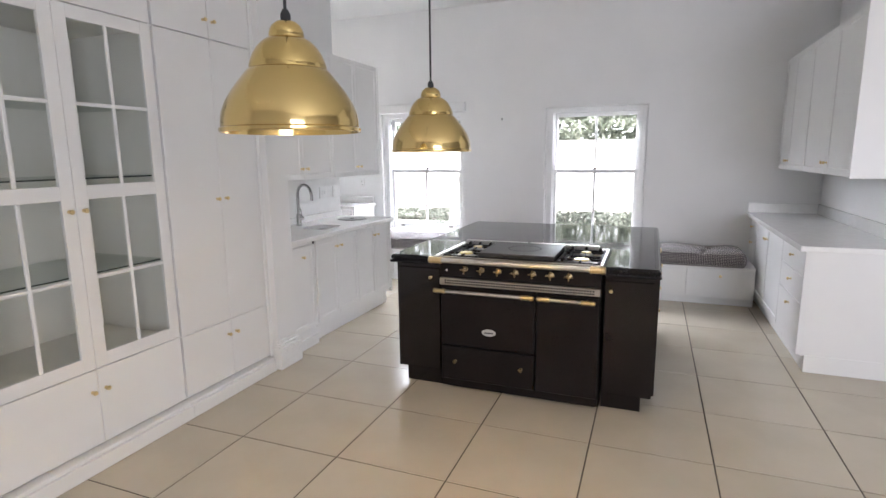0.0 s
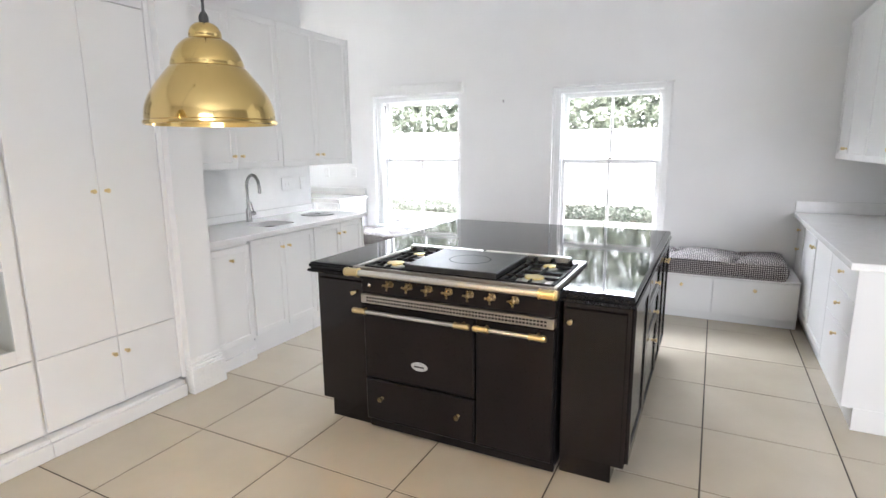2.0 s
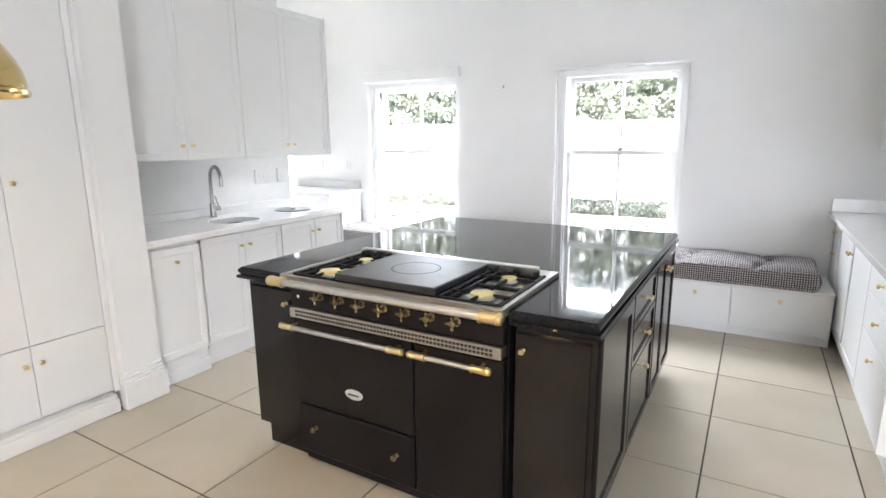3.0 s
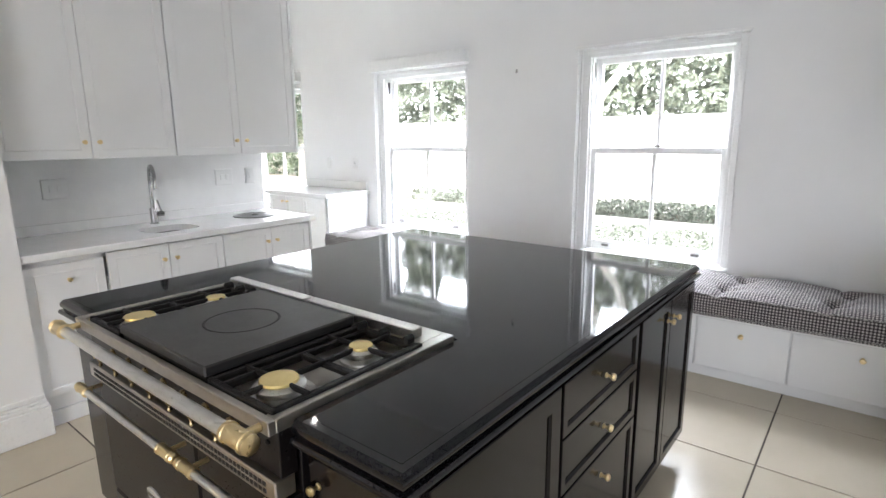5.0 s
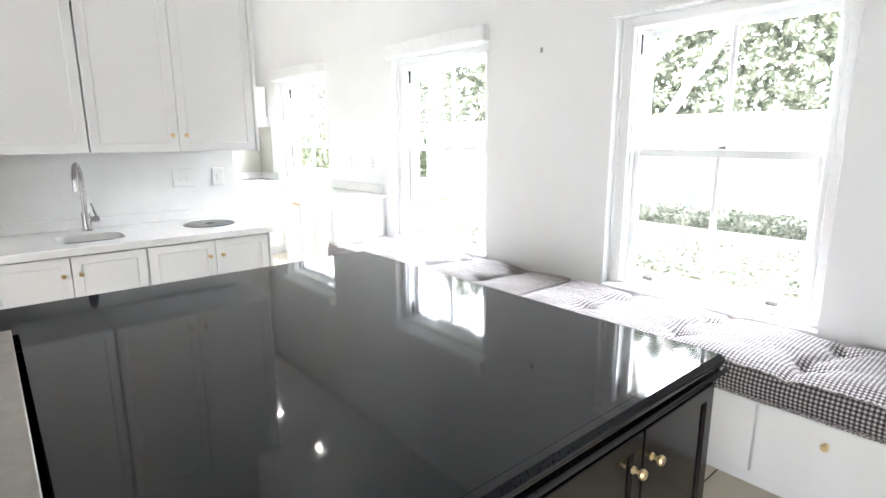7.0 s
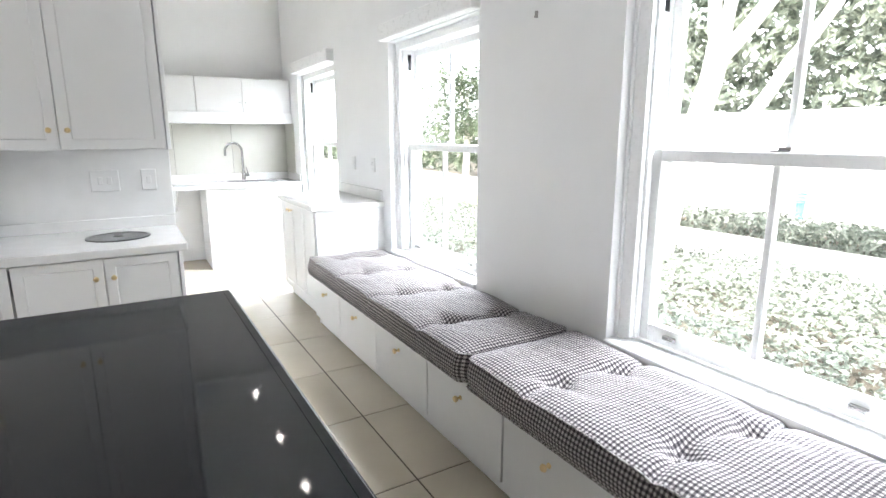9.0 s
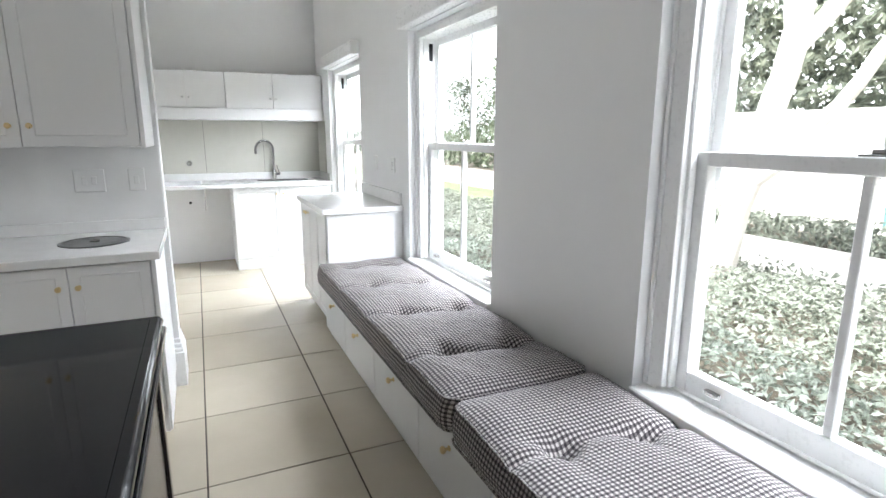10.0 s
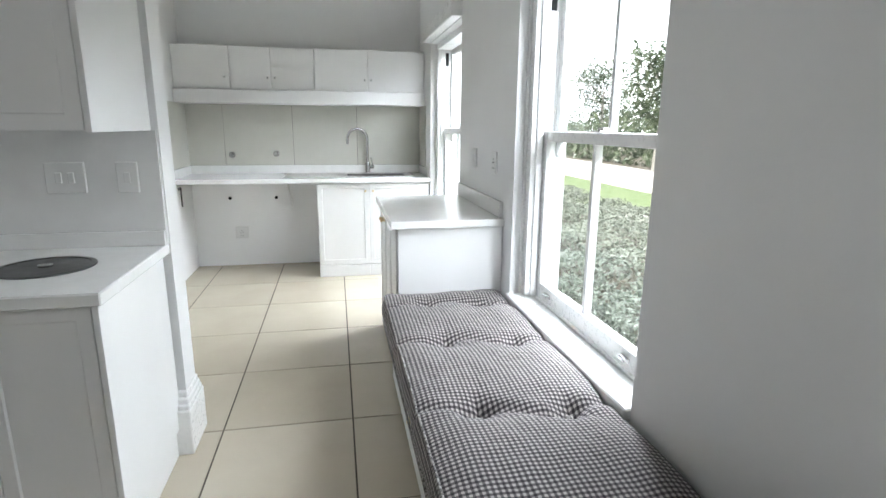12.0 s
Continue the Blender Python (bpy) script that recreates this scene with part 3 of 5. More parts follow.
def edge_strip(x0, x1, y0, y1, prof, gap):
    """Moulded edge that runs round the slab, open where the range stands."""
    bm = bmesh.new()
    g0, g1 = gap
    path = [(g0, y0, 0, -1), (x0, y0, -1, -1), (x0, y1, -1, 1), (x1, y1, 1, 1), (x1, y0, 1, -1), (g1, y0, 0, -1)]
    rings = [[bm.verts.new((px + sx * o, py + sy * o, z)) for o, z in prof] for px, py, sx, sy in path]
    for a, b in zip(rings, rings[1:]):
        for i in range(len(prof)):
            j = (i + 1) % len(prof)
            bm.faces.new((a[i], a[j], b[j], b[i]))
    bm.faces.new(rings[0])
    bm.faces.new(rings[-1][::-1])
    bmesh.ops.recalc_face_normals(bm, faces=bm.faces)
    return bm


HX0, HX1, HYB = RX0 - 0.032, RX1 + 0.007, 3.575
slabs = bmesh.new()
for a, b, c, d in ((IX0 + 0.03, HX0, IY0 + 0.03, HYB), (HX1, IX1 - 0.03, IY0 + 0.03, HYB), (IX0 + 0.03, IX1 - 0.03, HYB, IY1 - 0.03)):
    box(slabs, a, b, c, d, IT - 0.03, IT)
top = part("granite_top", slabs, GRANITE, island, "polished black granite slab")
prof = [(-0.031, IT), (-0.012, IT), (-0.008, IT - 0.003), (-0.006, IT - 0.008), (-0.0015, IT - 0.011), (0.0, IT - 0.018), (-0.002, IT - 0.026), (-0.008, IT - 0.030),
        (-0.008, IT - 0.034), (0.002, IT - 0.036), (0.006, IT - 0.042), (0.006, IT - 0.048), (0.0, IT - 0.053), (-0.031, IT - 0.053)]
part("moulded_edge", edge_strip(IX0, IX1, IY0, IY1, prof, (HX0, HX1)), GRANITE, island, "stepped ogee edge of black granite", smooth=True)
for u0, u1 in ((BX0 + 0.02, RX0 - 0.02), (RX1 + 0.02, BX1 - 0.02)):
    d_ = part("pull_out_front", slab("-y", BY0 - 0.014, u0, u1, 0.11, 0.80, 0.016), BLACKWOOD, island, "narrow flat black pull-out front")
    knob(d_, "-y", BY0 - 0.014, (u1 - 0.06) if u0 < -1 else (u0 + 0.03), 0.742, BRASS, 0.95)
# long side towards the walkway: plain panel, three drawers and a pair of doors
part("side_panel", slab("+x", BX1 + 0.012, 3.09, 3.605, 0.11, 0.82, 0.014, rail=0.07), BLACKWOOD, island)
for z0, z1, kz in ((0.667, 0.82, 0.745), (0.497, 0.660, 0.58), (0.11, 0.490, 0.415)):
    d_ = part("drawer_front", slab("+x", BX1 + 0.012, 3.62, 4.172, z0, z1, 0.016, rail=0.035), BLACKWOOD, island)
    knob(d_, "+x", BX1 + 0.012, 3.897, kz)
for u0, u1, ku in ((4.205, 4.529, 4.495), (4.535, 4.865, 4.569)):
    d_ = part("door", slab("+x", BX1 + 0.012, u0, u1, 0.11, 0.82, 0.016, rail=0.05), BLACKWOOD, island)
    knob(d_, "+x", BX1 + 0.012, ku, 0.745)
for u0, u1, ku in ((3.09, 3.52, 3.49), (3.53, 3.96, 3.56), (3.98, 4.41, 4.38), (4.42, 4.87, 4.45)):
    d_ = part("door", slab("-x", BX0 - 0.012, u0, u1, 0.11, 0.82, 0.016, rail=0.05), BLACKWOOD, island)
    knob(d_, "-x", BX0 - 0.012, ku, 0.70)
for u0, u1 in ((-1.47, -0.72), (-0.66, 0.09)):
    part("end_panel", slab("+y", BY1 + 0.008, u0, u1, 0.11, 0.82, 0.012, rail=0.06), BLACKWOOD, island)

rng_ = thing("range_cooker", "black enamel range cooker with brass and steel trim", "range cooker", (-0.648, 3.28, 0))
FY = 3.0
part("body", boxes((RX0 + 0.002, RX1 - 0.002, FY + 0.045, RYB, 0.03, 0.868), (RX0 + 0.02, RX1 - 0.02, FY + 0.06, RYB, 0.0, 0.03), bevel=0.002), ENAMEL, rng_)
part("base_panel", slab("-y", FY + 0.035, RX0 + 0.003, RX1 - 0.003, 0.015, 0.07, 0.03), ENAMEL, rng_)
mainoven = part("oven_door", slab("-y", FY, RX0 + 0.004, -0.531, 0.309, 0.706, 0.045, bevel=0.006), ENAMEL, rng_, "wide black enamel oven door")
sideoven = part("oven_door", slab("-y", FY, -0.523, RX1 - 0.004, 0.075, 0.706, 0.045, bevel=0.006), ENAMEL, rng_, "tall narrow black enamel oven door")
drawer = part("warming_drawer", slab("-y", FY, RX0 + 0.004, -0.531, 0.075, 0.301, 0.045, bevel=0.006), ENAMEL, rng_)
for u in (-1.045, -0.612):
    knob(drawer, "-y", FY, u, 0.206, AGEDBRASS, 1.15)


def rail_handle(parent, u0, u1, y, z, r, ferrule):
    bar = part("rail", tube([(u0, y, z), (u1, y, z)], r, 14), STEEL, parent, "brushed steel towel rail", smooth=True)
    for e, s in ((u0, 1), (u1, -1)):
        m = Matrix.Translation((e - s * 0.012, y, z)) @ AIM["+x" if s > 0 else "-x"]
        k = r * 1.32
        pr = [(0, -0.004), (k * 0.6, -0.003), (k, 0.002), (k, 0.012), (k * 1.12, 0.014), (k * 1.12, 0.020), (k, 0.022), (k, ferrule - 0.01), (k * 1.12, ferrule - 0.008), (k * 1.12, ferrule), (r, ferrule + 0.003)]
        part("ferrule", lathe(pr, m, 16), BRASS, bar, "polished brass ferrule", smooth=True)
        part("bracket", tube([(e + s * 0.035, y, z), (e + s * 0.035, FY + 0.03, z)], r * 0.6, 10), BRASS, bar, "polished brass bracket")


rail_handle(mainoven, RX0 - 0.012, -0.545, FY - 0.05, 0.680, 0.0105, 0.075)
rail_handle(sideoven, -0.501, -0.189, FY - 0.05, 0.680, 0.0105, 0.075)
rail_handle(rng_, RX0 - 0.03, RX1 + 0.012, FY - 0.078, 0.884, 0.0155, 0.082)
# vent grille
gr = part("vent_grille", boxes((RX0 + 0.004, RX1 - 0.004, FY - 0.020, FY + 0.03, 0.714, 0.760), bevel=0.003), HOBSTEEL, rng_, "perforated dull metal vent strip")
slots = bmesh.new()
for k in range(58):
    u = RX0 + 0.040 + k * 0.016
    for z in (0.7245, 0.7405):
        box(slots, u, u + 0.0115, FY - 0.0212, FY - 0.018, z, z + 0.0095)
tagged(part("perforation", slots, DARKHOLE, gr), kind="stuff")
part("control_panel", slab("-y", FY - 0.004, RX0 + 0.003, RX1 - 0.003, 0.762, 0.868, 0.04), ENAMEL, rng_)


def cross_knob(u, z):
    """A brass cross-shaped tap handle on a round rose."""
    m = Matrix.Translation((u, FY - 0.004, z)) @ AIM["-y"]
    bm = lathe([(0.0, 0), (0.017, 0), (0.017, 0.004), (0.009, 0.007), (0.007, 0.030), (0.012, 0.034), (0.012, 0.041), (0.006, 0.044), (0.0, 0.045)], m, 14)
    for k in range(4):
        a = math.pi / 2 * k
        q = Vector((math.cos(a), 0, math.sin(a)))
        c = Vector((u, FY - 0.0415, z))
        tube([c + q * 0.008, c + q * 0.016, c + q * 0.021, c + q * 0.026], 0.005, 8, bm, [0.0045, 0.0042, 0.0065, 0.0035])
    part("control_knob", bm, AGEDBRASS, rng_, "brass cross-shaped control knob", smooth=True)


for u in (-0.973, -0.865, -0.758, -0.651, -0.545, -0.438, -0.331):
    cross_knob(u, 0.823)
part("indicator", lathe([(0, 0), (0.008, 0), (0.008, 0.006), (0.0, 0.008)], Matrix.Translation((-1.098, FY - 0.004, 0.808)) @ AIM["-y"], 12), CHROME, rng_)
part("indicator", lathe([(0, 0), (0.006, 0), (0.006, 0.005), (0.0, 0.007)], Matrix.Translation((-0.188, FY - 0.004, 0.833)) @ AIM["-y"], 12), IRON, rng_)
badge = lathe([(0, 0), (0.046, 0), (0.046, 0.003), (0.043, 0.005), (0.0, 0.006)], Matrix.Translation((-0.821, FY, 0.419)) @ AIM["-y"] @ Matrix.Diagonal((1, 0.5, 1, 1)), 24)
bd = part("badge", badge, CERAMIC, mainoven, "oval pale badge", smooth=True)
part("badge_bar", boxes((-0.849, -0.793, FY - 0.0068, FY - 0.0058, 0.415, 0.423)), PLATE, bd)
# hob
C0, C1 = FY - 0.012, 3.452
hob = part("hob_frame", boxes((RX0 - 0.030, RX1 + 0.005, FY - 0.030, C0, 0.8700, 0.9020), (RX0 - 0.030, RX0 - 0.005, C0, RYB, 0.8700, 0.9020),
           (RX1 - 0.028, RX1 + 0.005, C0, RYB, 0.8700, 0.9020), (RX0 - 0.005, RX1 - 0.028, C1, RYB, 0.8700, 0.9020), (RX0 - 0.005, RX1 - 0.028, C0, C1, 0.8650, 0.8750), bevel=0.002), HOBSTEEL, rng_, "dull steel hob surround")
for u0, u1 in ((RX0 + 0.02, -0.688), (-0.668, RX1 - 0.06)):
    part("rear_vent", boxes((u0, u1, 3.462, 3.502, 0.9020, 0.9310), bevel=0.003), STEEL, hob, "raised steel rear vent")
plate = part("simmer_plate", boxes((-0.8910, -0.421, C0 + 0.004, C1 - 0.006, 0.9060, 0.9330), bevel=0.004), PLATE, hob, "dark steel simmer plate")
ring = lathe([(0.098, 0.9332), (0.102, 0.9340), (0.106, 0.9332)], pose(-0.648, 3.225, 0), 48)
part("plate_ring", ring, IRON, plate)
part("plate_support", boxes((-0.8840, -0.428, C0 + 0.010, C1 - 0.012, 0.8750, 0.9060)), IRON, hob)


def burner_set(x0, x1):
    """One half of the hob: two burners under a low cast-iron grate of bars with upturned fingers at the back."""
    y0, y1 = C0 + 0.004, C1 - 0.004
    mid, xc = (y0 + y1) / 2, (x0 + x1) / 2
    for yc, r in ((3.088, 0.054), (3.335, 0.038)):
        prof_ = [(0, 0.8750), (r * 1.5, 0.8750), (r * 1.45, 0.8790), (r * 0.86, 0.8820), (r * 0.84, 0.8910), (r * 1.08, 0.8950), (r * 1.10, 0.9000), (r * 0.90, 0.9060), (0, 0.9060)]
        b_ = part("burner", lathe(prof_, pose(xc + 0.012, yc, 0), 28), STEEL, hob, "cast metal gas burner", smooth=True)
        part("burner_cap", lathe([(0, 0.9060), (r * 0.80, 0.9060), (r * 0.84, 0.9090), (r * 0.80, 0.9140), (0, 0.9160)], pose(xc + 0.012, yc, 0), 28), YELLOWCAP, b_, "brass burner cap", smooth=True)
    bm = bmesh.new()
    h0, h1 = 0.888, 0.908
    xi = x0 + 0.042
    for x, w in ((x0, 0.018), (xi, 0.013), (x1 - 0.020, 0.020)):
        box(bm, x, x + w, y0, y1, h0, h1, bevel=0.003)
    for y in (y0, y1 - 0.018):
        box(bm, x0, x1, y, y + 0.018, h0, h1 - 0.001, bevel=0.003)
    box(bm, xi, x1, mid - 0.010, mid + 0.010, h0 + 0.004, h1 - 0.001, bevel=0.003)
    for yc in (3.088, 3.335):
        box(bm, x0 + 0.004, xi + 0.006, yc - 0.006, yc + 0.006, h0 + 0.004, h1 + 0.004, bevel=0.003)
    xb = xc + 0.012
    for yc, r in ((3.088, 0.054), (3.335, 0.038)):
        box(bm, xi + 0.006, xb - r * 0.72, yc - 0.0045, yc + 0.0045, h1 - 0.008, h1 + 0.006, bevel=0.002)
        box(bm, xb + r * 0.72, x1 - 0.006, yc - 0.0045, yc + 0.0045, h1 - 0.008, h1 + 0.006, bevel=0.002)
        for lo_, hi_ in ((y0 + 0.006 if yc < mid else mid, yc - r * 0.72), (yc + r * 0.72, mid if yc < mid else y1 - 0.006)):
            box(bm, xb - 0.0045, xb + 0.0045, lo_, hi_, h1 - 0.008, h1 + 0.006, bevel=0.002)
    for x in (x0, x1 - 0.016):
        for y in (y0, y1 - 0.016):
            box(bm, x, x + 0.016, y, y + 0.016, 0.8750, h1 + 0.002, bevel=0.003)
    for k in range(3):
        u = x0 + 0.03 + k * (x1 - x0 - 0.076) / 2
        box(bm, u, u + 0.018, y1 - 0.034, y1 + 0.004, h1 - 0.006, h1 + 0.020, bevel=0.006)
    part("grate", bm, IRON, hob, "black cast-iron pan grate")


burner_set(RX0 + 0.026, -0.8980)
burner_set(-0.414, RX1 - 0.012)

# ---- tall cupboards ----


def glazed_cupboard():
    y0, y1, fx, bx = 1.105, 2.110, -2.43, -3.045
    c = thing("glazed_cupboard", "tall white cupboard with glazed upper doors, empty", "cupboard", ((fx + bx) / 2, (y0 + y1) / 2, 0))
    part("body", boxes((bx, fx - 0.022, y0, y0 + 0.02, 0.1, 2.225), (bx, fx - 0.022, y1 - 0.02, y1, 0.1, 2.225), (bx, fx - 0.022, y0 + 0.02, y1 - 0.02, 0.1, 0.52),
         (bx, fx - 0.022, y0 + 0.02, y1 - 0.02, 2.195, 2.225), (bx, bx + 0.015, y0 + 0.02, y1 - 0.02, 0.52, 2.195)), CARC, c)
    for z in (0.96, 1.43, 1.79):
        part("glass_shelf", boxes((bx + 0.016, fx - 0.06, y0 + 0.021, y1 - 0.021, z, z + 0.008)), SHELFGLASS, c, "clear glass shelf")
        part("shelf_edge", boxes((fx - 0.0595, fx - 0.058, y0 + 0.021, y1 - 0.021, z + 0.0005, z + 0.0075)), EDGEGLASS, c, "dark green polished edge of the glass shelf")
    mid = 1.598
    for u0, u1, ku in ((y0 + 0.002, mid - 0.0015, mid - 0.035), (mid + 0.0015, y1 - 0.002, mid + 0.035)):
        st, fxx = 0.062, fx
        m = (u0 + u1) / 2
        bm = boxes((fxx - 0.021, fxx, u0, u0 + st, 0.502, 2.225), (fxx - 0.021, fxx, u1 - st, u1, 0.502, 2.225), (fxx - 0.0205, fxx - 0.0005, u0 + st, u1 - st, 0.502, 0.57),
                   (fxx - 0.0205, fxx - 0.0005, u0 + st, u1 - st, 1.337, 1.404), (fxx - 0.0205, fxx - 0.0005, u0 + st, u1 - st, 2.163, 2.225), bevel=0.0015)
        d_ = part("glazed_door", bm, CAB, c, "white framed door with glazing bars")
        for za, zb in ((0.57, 1.337), (1.404, 2.163)):
            part("glazing_bar", box(bmesh.new(), fxx - 0.016, fxx - 0.003, m - 0.009, m + 0.009, za, zb, bevel=0.003), CAB, d_)
            part("glazing_bar", box(bmesh.new(), fxx - 0.0155, fxx - 0.0035, u0 + st, u1 - st, (za + zb) / 2 - 0.009, (za + zb) / 2 + 0.009, bevel=0.003), CAB, d_)
        for za, zb in ((0.57, 1.337), (1.404, 2.163)):
            for ua, ub in ((u0 + st, m - 0.009), (m + 0.009, u1 - st)):
                zm = (za + zb) / 2
                for zc, zd in ((za, zm - 0.009), (zm + 0.009, zb)):
                    g = part("pane", boxes((fxx - 0.012, fxx - 0.008, ua - 0.004, ub + 0.004, zc - 0.004, zd + 0.004)), PANE, d_)
                    g.visible_shadow = False
        knob(d_, "+x", fx, ku, 1.285)
        lower = part("drawer_front", slab("+x", fx, u0, u1, 0.115, 0.497, 0.02, rail=0.0), CAB, c)
        knob(lower, "+x", fx, ku, 0.39)
        up = part("top_door", slab("+x", fx, u0, u1, 2.230, 2.95, 0.02), CAB, c)
        knob(up, "+x", fx, ku, 2.33)
    part("top_box", boxes((bx, fx - 0.022, y0, y1, 2.225, TOP - 0.002)), CAB, c)
    part("frieze", boxes((fx - 0.022, fx + 0.004, y0, y1, 2.955, TOP - 0.003), bevel=0.002), CAB, c)
    part("plinth", boxes((bx, fx - 0.03, y0, y1, 0.001, 0.1), (fx - 0.03, -2.375, y0, y1, 0.001, 0.078), (fx - 0.03, -2.392, y0, y1, 0.078, 0.098), bevel=0.003), CAB, c, "white stepped plinth")


def pantry_cupboard():
    y0, y1, fx, bx = 2.112, 2.900, -2.43, -3.045
    c = thing("pantry_cupboard", "tall white pantry cupboard with plain closed doors", "cupboard", ((fx + bx) / 2, (y0 + y1) / 2, 0))
    part("body", boxes((bx, fx - 0.022, y0, y1, 0.1, TOP - 0.002)), CAB, c)
    mid = 2.518
    part("side_stile", boxes((fx - 0.021, fx + 0.008, y1 - 0.03, y1, 0.1, TOP - 0.003), bevel=0.003), CAB, c)
    for u0, u1, ku in ((y0 + 0.012, mid - 0.0015, mid - 0.035), (mid + 0.0015, y1 - 0.033, mid + 0.035)):
        for name, z0, z1, kz in (("drawer_front", 0.115, 0.487, 0.397), ("tall_door", 0.491, 2.224, 1.275), ("top_door", 2.230, 2.95, 2.33)):
            d_ = part(name, slab("+x", fx, u0, u1, z0, z1, 0.02, rail=0.0), CAB, c)
            knob(d_, "+x", fx, ku, kz)
    part("frieze", boxes((fx - 0.022, fx + 0.004, y0, y1 - 0.03, 2.955, TOP - 0.003), bevel=0.002), CAB, c)
    part("plinth", boxes((bx, fx - 0.03, y0, y1 - 0.034, 0.001, 0.1), (fx - 0.03, -2.375, y0, y1 - 0.034, 0.001, 0.078), (fx - 0.03, -2.392, y0, y1 - 0.034, 0.078, 0.098), bevel=0.003), CAB, c, "white stepped plinth")


glazed_cupboard()
pantry_cupboard()

# ---- sink run ----


def base_unit(name, label, face, front, depth, u0, u1, fronts, plinth_in=0.06, z0=0.15, z1=0.862, end_panels=(), mat=CAB, group="base cupboards", size=1.0):
    """A floor cupboard: carcase, plinth and its fronts, given as (part, u0, u1, z0, z1, knob u, knob z)."""
    sgn = 1 if face[0] == "+" else -1
    back = front - sgn * depth
    lo, hi = sorted((front - sgn * 0.022, back))
    base = ((lo + hi) / 2, (u0 + u1) / 2, 0) if face[1] == "x" else ((u0 + u1) / 2, (lo + hi) / 2, 0)
    c = thing(name, label, "cupboard", base, group)
    mk = (lambda a, b, p, q, r, s: (a, b, p, q, r, s)) if face[1] == "x" else (lambda a, b, p, q, r, s: (p, q, a, b, r, s))
    part("body", boxes(mk(lo, hi, u0, u1, z0 - 0.02, z1)), mat, c)
    pl, ph = sorted((front - sgn * plinth_in, back))
    part("plinth", boxes(mk(pl, ph, u0, u1, 0.001, z0 - 0.02)), mat, c)
    for nm, a, b, p, q, ku, kz in fronts:
        d_ = part(nm, slab(face, front, a, b, p, q, 0.02, rail=0.058 if nm == "door" else 0.0), mat, c)
        if ku is not None:
            knob(d_, face, front, ku, kz, BRASS if mat is CAB else BRASS, size)
    return c


dw = base_unit("dishwasher_front", "white panelled integrated dishwasher front", "+x", -2.430, 0.60, 3.125, 3.485,
               (("door", 3.13, 3.483, 0.155, 0.835, 3.316, 0.75),), plinth_in=0.0, z0=0.10)
base_unit("sink_cupboard", "white two door cupboard under the small sink", "+x", -2.428, 0.60, 3.497, 4.158,
          (("door", 3.502, 3.823, 0.165, 0.855, 3.790, 0.768), ("door", 3.827, 4.155, 0.165, 0.855, 3.862, 0.768)), z1=0.725)
base_unit("base_cupboard", "white two door base cupboard beside a pale end panel", "+x", -2.428, 0.60, 4.161, 4.815,
          (("door", 4.164, 4.503, 0.165, 0.855, 4.470, 0.768), ("door", 4.507, 4.812, 0.165, 0.855, 4.541, 0.768)))
pn = part("end_panel", boxes((-3.03, -2.422, 4.817, 4.835, 0.12, 0.862), (-2.985, -2.50, 4.80, 4.825, 0.001, 0.12), bevel=0.0015), CAB)
tagged(pn, "plain white end panel of the sink run", "panel")

wt = thing("sink_worktop", "white quartz worktop with small undermount sink", "worktop", (-2.73, 3.97, 0.865))
SX0, SX1, SY0, SY1 = -2.80, -2.53, 3.79, 4.10


def rounded_loop(x0, x1, y0, y1, r, seg=6):
    out = []
    for cx, cy, a0 in ((x1 - r, y1 - r, 0), (x0 + r, y1 - r, 90), (x0 + r, y0 + r, 180), (x1 - r, y0 + r, 270)):
        for k in range(seg + 1):
            a = radians(a0 + 90 * k / seg)
            out.append((cx + r * math.cos(a), cy + r * math.sin(a)))
    return out


def corner_fill(bm, cx, cy, sx, sy, r, z0, z1, seg=6):
    """The bit of slab between a square corner at (cx, cy) and the arc that rounds it."""
    arc = [(cx + sx * r * (1 - math.cos(radians(90 * n / seg))), cy + sy * r * (1 - math.sin(radians(90 * n / seg)))) for n in range(seg + 1)]
    lo = [bm.verts.new((x, y, z0)) for x, y in arc + [(cx, cy)]]
    hi = [bm.verts.new((x, y, z1)) for x, y in arc + [(cx, cy)]]
    n = len(lo)
    for q in range(n - 2):
        bm.faces.new((hi[n - 1], hi[q], hi[q + 1]))
        bm.faces.new((lo[n - 1], lo[q + 1], lo[q]))
        bm.faces.new((lo[q], lo[q + 1], hi[q + 1], hi[q]))


slab_mesh = boxes((-3.045, SX0, 3.122, 4.852, 0.866, 0.905), (SX1, -2.395, 3.122, 4.852, 0.866, 0.905), (SX0, SX1, 3.122, SY0, 0.866, 0.905), (SX0, SX1, SY1, 4.852, 0.866, 0.905))
for cx, cy, sx, sy in ((SX0, SY0, 1, 1), (SX1, SY0, -1, 1), (SX0, SY1, 1, -1), (SX1, SY1, -1, -1)):
    corner_fill(slab_mesh, cx, cy, sx, sy, 0.075, 0.866, 0.905)
bmesh.ops.recalc_face_normals(slab_mesh, faces=slab_mesh.faces)
part("slab", slab_mesh, QUARTZ, wt)
part("edge", boxes((-2.3955, -2.388, 3.122, 4.857, 0.867, 0.904), (-3.045, -2.389, 4.851, 4.858, 0.867, 0.904), bevel=0.003), QUARTZ, wt)
bowl = bmesh.new()
rings = [[bowl.verts.new((x, y, z)) for x, y in rounded_loop(SX0 - g, SX1 + g, SY0 - g, SY1 + g, r_)]
         for g, r_, z in ((0.008, 0.083, 0.8655), (0.004, 0.079, 0.8645), (0.002, 0.077, 0.77), (-0.03, 0.05, 0.738))]
